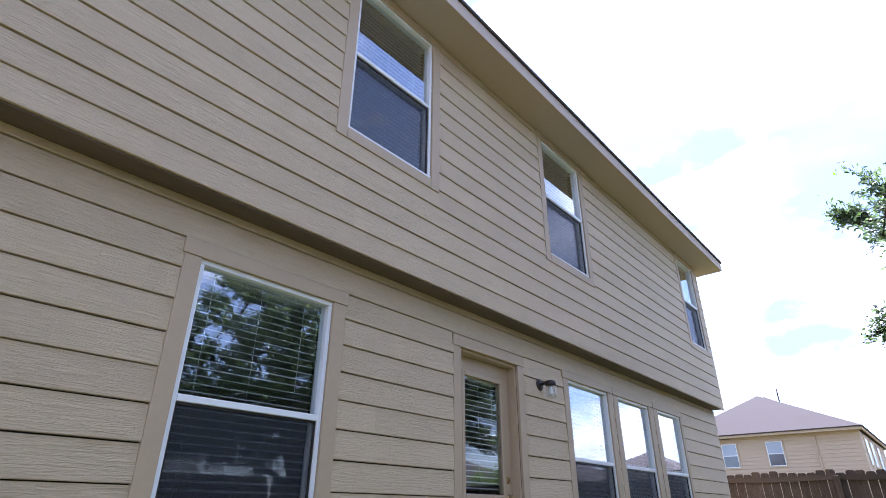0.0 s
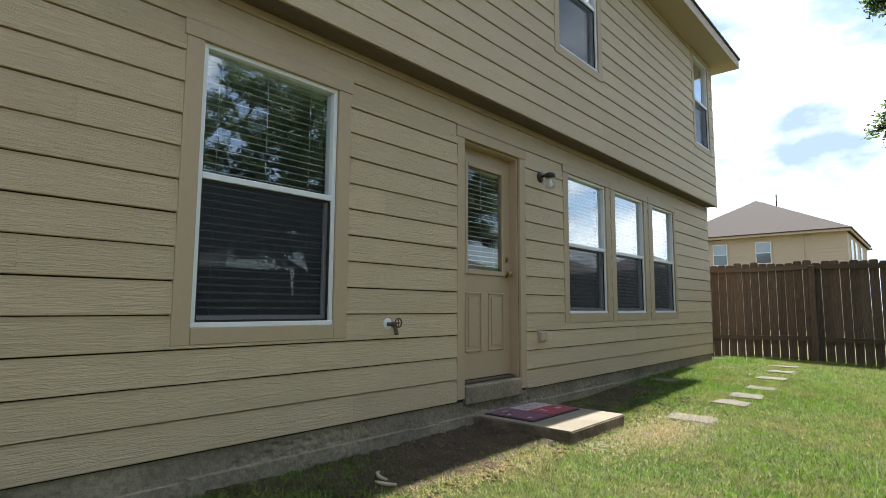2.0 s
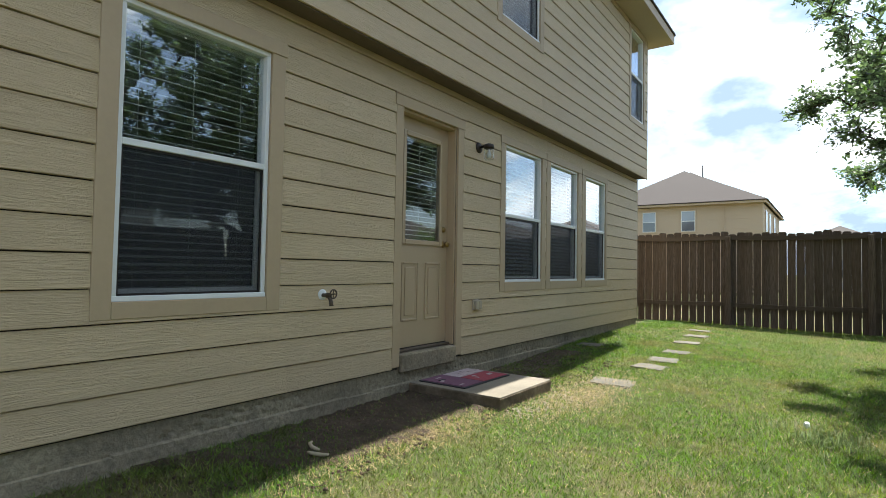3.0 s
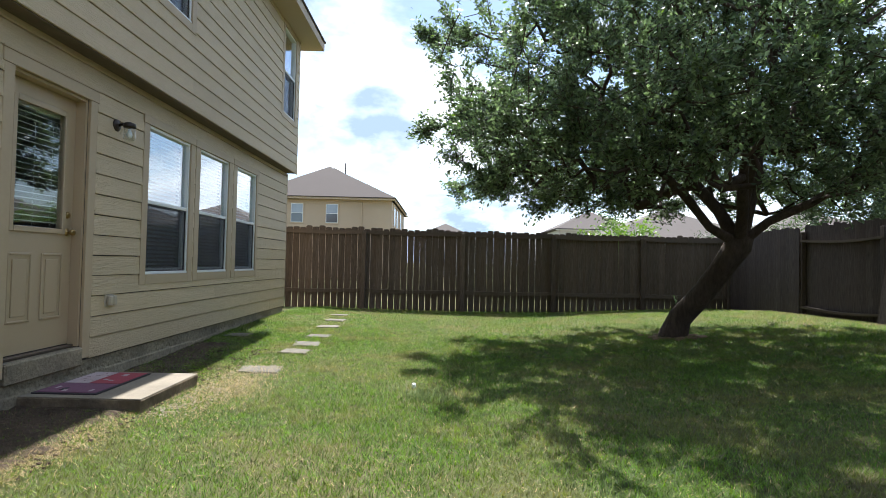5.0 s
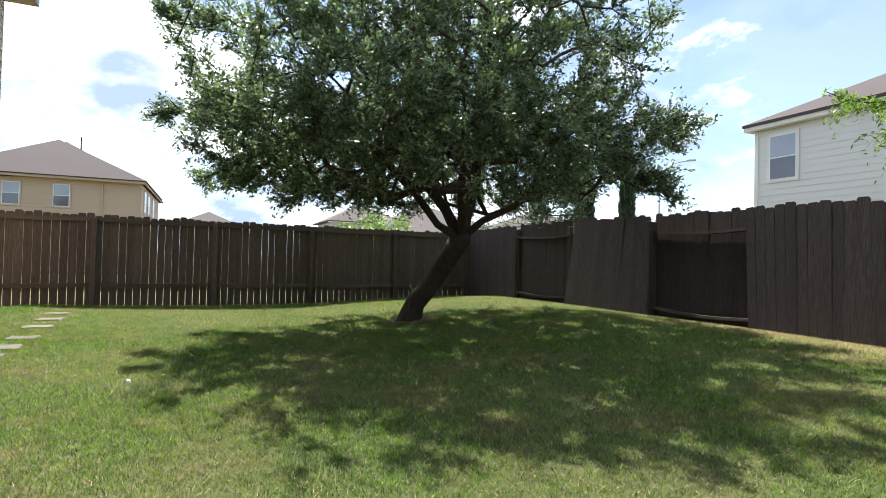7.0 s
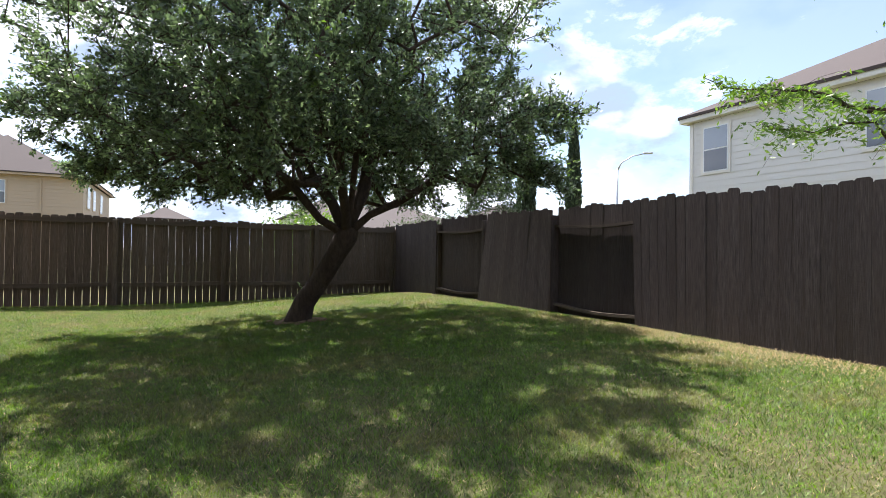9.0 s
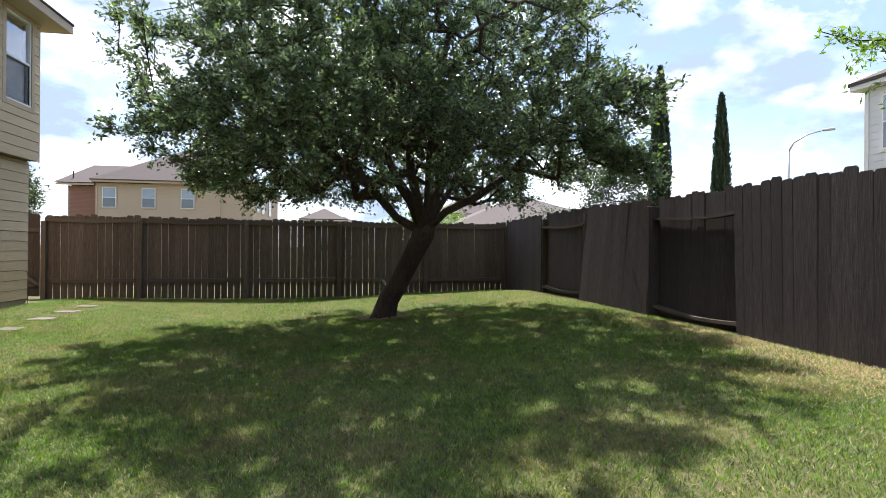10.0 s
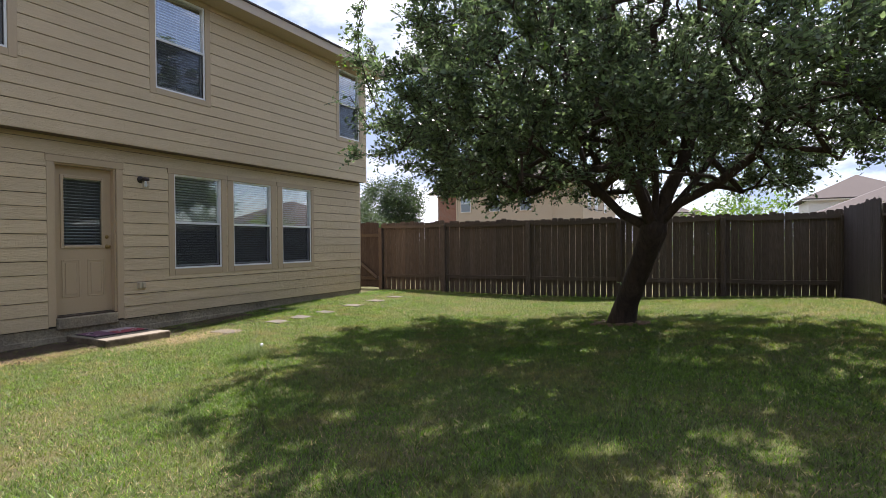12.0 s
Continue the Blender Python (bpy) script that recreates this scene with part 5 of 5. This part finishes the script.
def tan_house():
    h = thing("house", "two-storey tan house with brick end and brown hip roof", "house", at=(0, 0, 0))
    part("wall", boxed(-10.80, -2.35, 33.0, 43.6, -0.05, 4.80), M_TANWALL, h, "tan lap siding")
    for k in range(27):
        part("board", prism([(32.975, 0.1 + 0.178 * k), (33.0, 0.1 + 0.178 * k), (33.0, 0.278 + 0.178 * k), (32.997, 0.278 + 0.178 * k)], 0, -10.80, -2.35), M_TANWALL, h)
    brick = part("brick_wall", boxed(-12.5, -10.81, 33.3, 43.6, -0.05, 4.62), M_MORTAR, h, "red-brown brick end")
    bmb = bmesh.new()
    for k in range(61):
        for j in range(9):
            x0 = -12.49 + j * 0.205 + (0.1 if k % 2 else 0)
            if x0 + 0.19 < -10.82:
                box(bmb, x0, x0 + 0.195, 33.285, 33.302, 0.0 + k * 0.074, 0.064 + k * 0.074)
    # soldier course under the eave
    for j in range(22):
        box(bmb, -12.49 + j * 0.076, -12.425 + j * 0.076, 33.275, 33.302, 4.38, 4.57)
    bo = part("bricks", bmb, M_BRICK, brick)
    bo["kind"] = "stuff"
    part("corner_board", boxed(-10.92, -10.81, 32.96, 33.28, 0, 4.8), M_TANWALL, h)
    part("eave_board", boxed(-11.0, -2.16, 32.56, 32.62, 4.80, 4.91), M_TANWALL, h, "tan eave board")
    part("eave_board", boxed(-2.22, -2.16, 32.63, 44.0, 4.80, 4.91), M_TANWALL, h, "tan eave board")
    part("eave_soffit", boxed(-11.0, -2.23, 32.63, 33.0, 4.805, 4.82), M_TANWALL, h)
    part("eave_board", boxed(-13.0, -11.01, 32.98, 33.04, 4.63, 4.74), M_TANWALL, h, "tan eave board")
    hip_roof("roof", -11.05, -2.10, 32.5, 43.5, 4.96, 0.57, M_SHINGLE, "", h, 0.05, -0.45)
    hip_roof("rear_roof", -12.4, -2.2, 35.5, 46.0, 4.97, 0.60, M_SHINGLE, "", h, 0.05, -0.1)
    # lower wing over the brick end: a ridge along the house with a steep end
    wing = bmesh.new()
    p = [wing.verts.new(c) for c in ((-13.05, 32.9, 4.78), (-8.0, 32.9, 4.78), (-8.0, 36.4, 6.22), (-12.5, 36.4, 6.22), (-13.05, 40.0, 4.78), (-8.0, 40.0, 4.78))]
    for q in ((0, 1, 2, 3), (3, 2, 5, 4), (0, 3, 4), (1, 5, 2), (0, 4, 5, 1)):
        wing.faces.new([p[i] for i in q])
    bmesh.ops.recalc_face_normals(wing, faces=wing.faces)
    part("wing_roof", wing, M_SHINGLE, h, "lower brown shingle wing")
    part("vent_pipe", boxed(-6.17, -6.11, 38.0, 38.06, 6.6, 7.95), M_SHINGLE, h)
    for u, y in ((-12.4, 33.6), (-11.5, 34.4)):
        part("vent_pipe", boxed(u, u + 0.05, y, y + 0.05, 4.9, 5.5), M_SHINGLE, h)
    for u in (-10.2, -8.1, -5.98):
        far_window(h, 1, 32.98, u - 0.33, u + 0.33, 3.42, 4.50, -1)
    for u in (34.6, 36.6, 39.5):
        far_window(h, 0, -2.35, u - 0.45, u + 0.45, 3.40, 4.5, 1)
    part("downpipe", boxed(-4.2, -4.14, 32.90, 32.97, 0, 4.75), M_TANWALL, h)


tan_house()


def white_house():
    h = thing("house", "two-storey house in white lap siding with brown hip roof", "house")
    part("wall", boxed(16.0, 26.0, -4.0, 10.7, 0.0, 5.16), M_WHITEWALL, h, "white lap siding")
    for k in range(29):
        z = 0.05 + 0.176 * k
        part("board", prism([(15.984, z), (16.0, z), (16.0, z + 0.18), (15.996, z + 0.18)], 1, -4.0, 10.70), M_WHITEWALL, h)
    part("corner_board", boxed(15.965, 15.983, 10.60, 10.71, 0.0, 5.16), M_TRIMW, h, "white corner board")
    part("eave_soffit", boxed(15.80, 16.0, -4.2, 10.93, 5.165, 5.19), M_TRIMW, h, "white soffit")
    part("fascia", boxed(15.77, 15.80, -4.2, 10.93, 5.17, 5.34), M_TRIMW, h, "white fascia")
    part("fascia", boxed(15.80, 26.2, 10.90, 10.93, 5.17, 5.34), M_TRIMW, h, "white fascia")
    hip_roof("roof", 15.74, 26.3, -4.3, 10.96, 5.37, 0.5, M_SHINGLE, "", h)
    far_window(h, 0, 15.983, 9.47, 10.20, 3.68, 4.90, -1, M_TRIMW)
    far_window(h, 0, 15.983, 5.1, 6.05, 3.68, 4.90, -1, M_TRIMW)
    far_window(h, 0, 15.983, 1.5, 2.5, 3.68, 4.90, -1, M_TRIMW)


white_house()


def roof_house(x0, x1, y0, y1, ze, pitch, wall, roof, label):
    h = thing("house", label, "house")
    part("wall", boxed(x0 + 0.4, x1 - 0.4, y0 + 0.4, y1 - 0.4, -0.05, ze - 0.1), wall, h)
    part("eave_board", boxed(x0 + 0.02, x1 - 0.02, y0 + 0.02, y0 + 0.06, ze - 0.16, ze - 0.08), M_TRIMW, h)
    hip_roof("roof", x0, x1, y0, y1, ze, pitch, roof, "", h)
    far_window(h, 1, y0 + 0.4, (x0 + x1) / 2 - 0.5, (x0 + x1) / 2 + 0.5, 0.9, 2.1, -1)
    return h


roof_house(8.8, 19.5, 28.0, 38.0, 2.45, 0.42, M_TANWALL, M_SHINGLE2, "single-storey house with a grey-brown hip roof beyond the back fence")
roof_house(20.5, 32.0, 33.0, 44.0, 2.9, 0.45, M_TANWALL, M_SHINGLE2, "house with a grey-brown hip roof farther along the street")
roof_house(-0.8, 5.5, 58.0, 68.0, 3.1, 0.5, M_WHITEWALL, M_SHINGLE2, "far pale house with a grey roof beyond the tan house")
roof_house(-1.0, 3.0, 46.0, 52.0, 3.6, 0.5, M_WHITEWALL, M_SHINGLE2, "pale house with a grey roof behind the tan house")
roof_house(9.9, 17.0, 44.0, 51.0, 4.15, 0.5, M_WHITEWALL, M_SHINGLE2, "pale two-storey house with a grey roof behind the rooftops")
roof_house(16.0, 27.0, -20.0, -6.0, 4.9, 0.5, M_TANWALL, M_SHINGLE, "two-storey tan house behind the side fence")
roof_house(-6.0, 8.0, -26.0, -14.0, 4.9, 0.5, M_TANWALL, M_SHINGLE, "two-storey tan house behind the rear fence")


def street_lamp(x, y, h):
    s = thing("street_lamp", "tall grey street lamp with a curved arm", "street lamp", at=(x, y, 0))
    bm = bmesh.new()
    tube(bm, [(0, 0, -0.1), (0, 0, h * 0.5), (0, 0, h - 0.9)], [0.09, 0.07, 0.055], 8)
    part("pole", bm, M_STEEL, s, "", True)
    bm = bmesh.new()
    tube(bm, [(0, 0, h - 1.0), (0.15, -0.15, h - 0.55), (0.6, -0.6, h - 0.15), (1.1, -1.1, h - 0.02)], [0.05, 0.04, 0.035, 0.03], 7)
    part("arm", bm, M_STEEL, s, "", True)
    bm = boxed(-0.28, 0.28, -0.11, 0.11, -0.06, 0.06, bevel=0.03)
    bm.transform(pose(1.25, -1.25, h, 0, 0, -45))
    part("lamp_head", bm, M_STEEL, s, "grey lamp head")


street_lamp(26.8, 25.4, 7.6)

# ---- siding boards ----
low_gaps = [(w[6], w[7], w[8], w[9]) for w in low] + [(*DOOR_TRIM[:3], DOOR_TRIM[3] + 0.014)]
upp_gaps = [(w[6], w[7], w[8], w[9]) for w in upp]
lay_siding(wall_low, WX, Y0, Y1 - 0.012, SILL, BAND - 0.004, low_gaps, 1)
lay_siding(wall_up, UX, Y0, U1 - 0.012, BAND + 0.0, EAVE - 0.002, upp_gaps, 2)

# ---- grass ----


def grass():
    rng = np.random.default_rng(7)
    n = 1450000
    x = rng.uniform(-2.25, 8.0, n)
    y = rng.uniform(-2.5, 13.4, n)
    keep = rng.uniform(0, 1, n)
    p = (0.4 + 0.6 * smooth01(-0.4, 1.2, y)) * smooth01(-2.5, -1.2, y) * np.where(y > 8.5, 0.55, 1.0)
    # worn dirt along the house, bare ground before the step
    clump = 0.5 + 0.5 * np.sin(3.1 * x + 1.3 * y) * np.sin(2.3 * y - 1.1 * x + 0.6)
    near_wall = 1 - smooth01(-1.8, -1.41, x)
    bare = near_wall * smooth01(2.3, 2.75, y) * (1 - smooth01(3.75, 5.4, y))
    p = p * (1 - 0.86 * bare) * (1 - near_wall * 0.45 * (clump < 0.5))
    pale = np.exp(-(((x + 1.0) / 0.45) ** 2 + ((y - 4.9) / 0.7) ** 2))
    p = p * (1 - 0.75 * pale)
    p = np.where((x > -2.28) & (x < -1.37) & (y > 3.71) & (y < 4.63), 0, p)
    for sx, sy in SLABS:
        p = np.where((np.abs(x - sx) < 0.13) & (np.abs(y - sy) < 0.11), 0, p)
    p = np.where((x - 4.17) ** 2 + (y - 7.96) ** 2 < 0.05, 0, p)
    p = np.where(y > back_y(x) - 0.05 + 0.6, 0, p)
    m = keep < p
    x, y = x[m], y[m]
    k = len(x)
    z = ground_z(x, y) + 0.016 * (1 - smooth01(-1.75, -1.3, x))
    a = rng.uniform(0, 2 * math.pi, k)
    tall = 0.75 + 0.5 * (0.5 + 0.5 * np.sin(1.9 * x + 0.7 * y + 1) * np.sin(1.4 * y - x))
    h = rng.uniform(0.009, 0.034, k) * tall
    w = rng.uniform(0.0015, 0.0034, k)
    lean = rng.uniform(0.3, 1.9, k) * h
    b = a + rng.normal(0, 0.6, k) + 1.57
    wx, wy = np.cos(a) * w, np.sin(a) * w
    v = np.empty((k, 3, 3), dtype=np.float32)
    v[:, 0] = np.stack([x - wx, y - wy, z - 0.004], 1)
    v[:, 1] = np.stack([x + wx, y + wy, z - 0.004], 1)
    v[:, 2] = np.stack([x + np.cos(b) * lean, y + np.sin(b) * lean, z + h], 1)
    ob = soup("grass", v, 3, M_GRASS)
    return tagged(ob, "short patchy green lawn with straw-coloured spots", "grass", kind="stuff")


SLABS = [(o.location.x, o.location.y) for o in scene.objects if o.name.startswith("stepping_slab")]
grass()


def bent_blades(lo_, mid, end, side_):
    """Two tapering faces for each blade, bent at the middle."""
    return np.concatenate([np.stack([lo_ - side_, lo_ + side_, mid + side_ * 0.8, mid - side_ * 0.8], 1), np.stack([mid - side_ * 0.8, mid + side_ * 0.8, end + side_ * 0.1, end - side_ * 0.1], 1)])


def weed(x, y, n, h, seed, label):
    """A loose tuft: bent blades in three clumps, some upright, most lying out over the lawn."""
    rng = np.random.default_rng(seed)
    clump = rng.normal(0, 0.11, (5, 2))[rng.integers(0, 5, n)]
    bx_, by_ = x + clump[:, 0] + rng.normal(0, 0.07, n), y + clump[:, 1] + rng.normal(0, 0.07, n)
    a = rng.uniform(0, 2 * math.pi, n)
    z = ground_z(bx_, by_)
    hh = rng.uniform(0.25, 1.0, n) * h
    out = rng.uniform(0.3, 1.5, n) * h
    w = rng.uniform(0.0012, 0.0030, n)
    lo_ = np.stack([bx_, by_, z], 1)
    side_ = np.stack([-w * np.sin(a), w * np.cos(a), 0 * a], 1)
    mid = lo_ + np.stack([0.45 * out * np.cos(a), 0.45 * out * np.sin(a), hh], 1)
    end = lo_ + np.stack([out * np.cos(a), out * np.sin(a), hh * rng.uniform(0.5, 1.1, n)], 1)
    tagged(soup("weed_tuft", bent_blades(lo_, mid, end, side_), 4, M_WEED), label, "weed", "weed tufts", kind="stuff")


def coarse_grass():
    """Longer, paler blades that stand out of the lawn in loose tufts."""
    rng = np.random.default_rng(23)
    cx_, cy_ = rng.uniform(-0.9, 7.6, 900), rng.uniform(0.6, 11.0, 900)
    n = 30
    x = (cx_[:, None] + rng.normal(0, 0.10, (900, n))).ravel()
    y = (cy_[:, None] + rng.normal(0, 0.10, (900, n))).ravel()
    a = rng.uniform(0, 2 * math.pi, len(x))
    h = rng.uniform(0.015, 0.045, len(x)) * np.repeat(rng.uniform(0.6, 1.3, 900), n)
    out = h * rng.uniform(0.3, 1.6, len(x))
    w = rng.uniform(0.0010, 0.0024, len(x))
    z = ground_z(x, y)
    lo_ = np.stack([x, y, z], 1)
    side_ = np.stack([-w * np.sin(a), w * np.cos(a), 0 * a], 1)
    mid = lo_ + np.stack([0.4 * out * np.cos(a), 0.4 * out * np.sin(a), 0.7 * h], 1)
    end = lo_ + np.stack([out * np.cos(a), out * np.sin(a), h], 1)
    tagged(soup("coarse_grass", bent_blades(lo_, mid, end, side_), 4, M_WEED), "longer pale blades in loose tufts over the lawn", "grass", kind="stuff")


coarse_grass()

for i, (x, y, n, h) in enumerate(((0.52, 4.40, 230, 0.10), (0.32, 4.52, 90, 0.08), (0.70, 4.32, 90, 0.075), (1.62, 2.35, 70, 0.11), (2.1, 2.1, 40, 0.07), (5.4, 3.0, 40, 0.075), (3.6, 5.2, 30, 0.06), (6.3, 4.4, 30, 0.07), (1.4, 3.1, 40, 0.05))):
    weed(x, y, n, h, 70 + i, "grey-green weed tuft standing in the lawn")


def litter():
    bm = bmesh.new()
    bmesh.ops.create_icosphere(bm, subdivisions=2, radius=0.022)
    r = random.Random(2)
    for v in bm.verts:
        v.co *= r.uniform(0.6, 1.15)
    o = link("paper_scrap", bm, M_WHITE)
    o.location = (0.50, 4.50, gz(0.5, 4.5) + 0.065)
    tagged(o, "small crumpled white paper scrap caught in a weed tuft", "litter")


litter()


def straw():
    """Pale dry thatch round the step and through the lawn."""
    rng = np.random.default_rng(17)
    n = 60000
    x, y = rng.uniform(-2.2, 8.0, n), rng.uniform(0.3, 12.4, n)
    near = np.concatenate([rng.normal(0, 1, (6500, 2)) * np.array([0.2, 0.55]) + np.array([-1.12, 4.6]), rng.normal(0, 1, (3800, 2)) * np.array([0.11, 0.6]) + np.array([-1.46, 2.9]), rng.normal(0, 1, (2500, 2)) * np.array([0.25, 0.9]) + np.array([-1.95, 3.0])])
    rim = rng.normal(0, 1, (14000, 2)) * np.array([0.28, 1.6]) + np.array([7.62, 3.6])
    x, y = np.concatenate([x, near[:, 0], rim[:, 0]]), np.concatenate([y, near[:, 1], rim[:, 1]])
    ok = (x < 7.9) & (x > WX + 0.05) & ~((x > -2.28) & (x < -1.37) & (y > 3.71) & (y < 4.63))
    x, y = x[ok], y[ok]
    k = len(x)
    a = rng.uniform(0, 2 * math.pi, k)
    L = rng.uniform(0.015, 0.05, k)
    w = rng.uniform(0.0007, 0.0019, k) * np.where(x > 6.4, 1.7, 1.0)
    z = ground_z(x, y) + 0.012
    v = np.stack([np.stack([x - w * np.sin(a), y + w * np.cos(a), z], 1), np.stack([x + w * np.sin(a), y - w * np.cos(a), z], 1), np.stack([x + L * np.cos(a), y + L * np.sin(a), z + rng.uniform(0, 0.03, k)], 1)], 1)
    tagged(soup("straw", v, 3, M_STRAW), "dry straw-coloured thatch scattered in the lawn", "straw", kind="stuff")


straw()
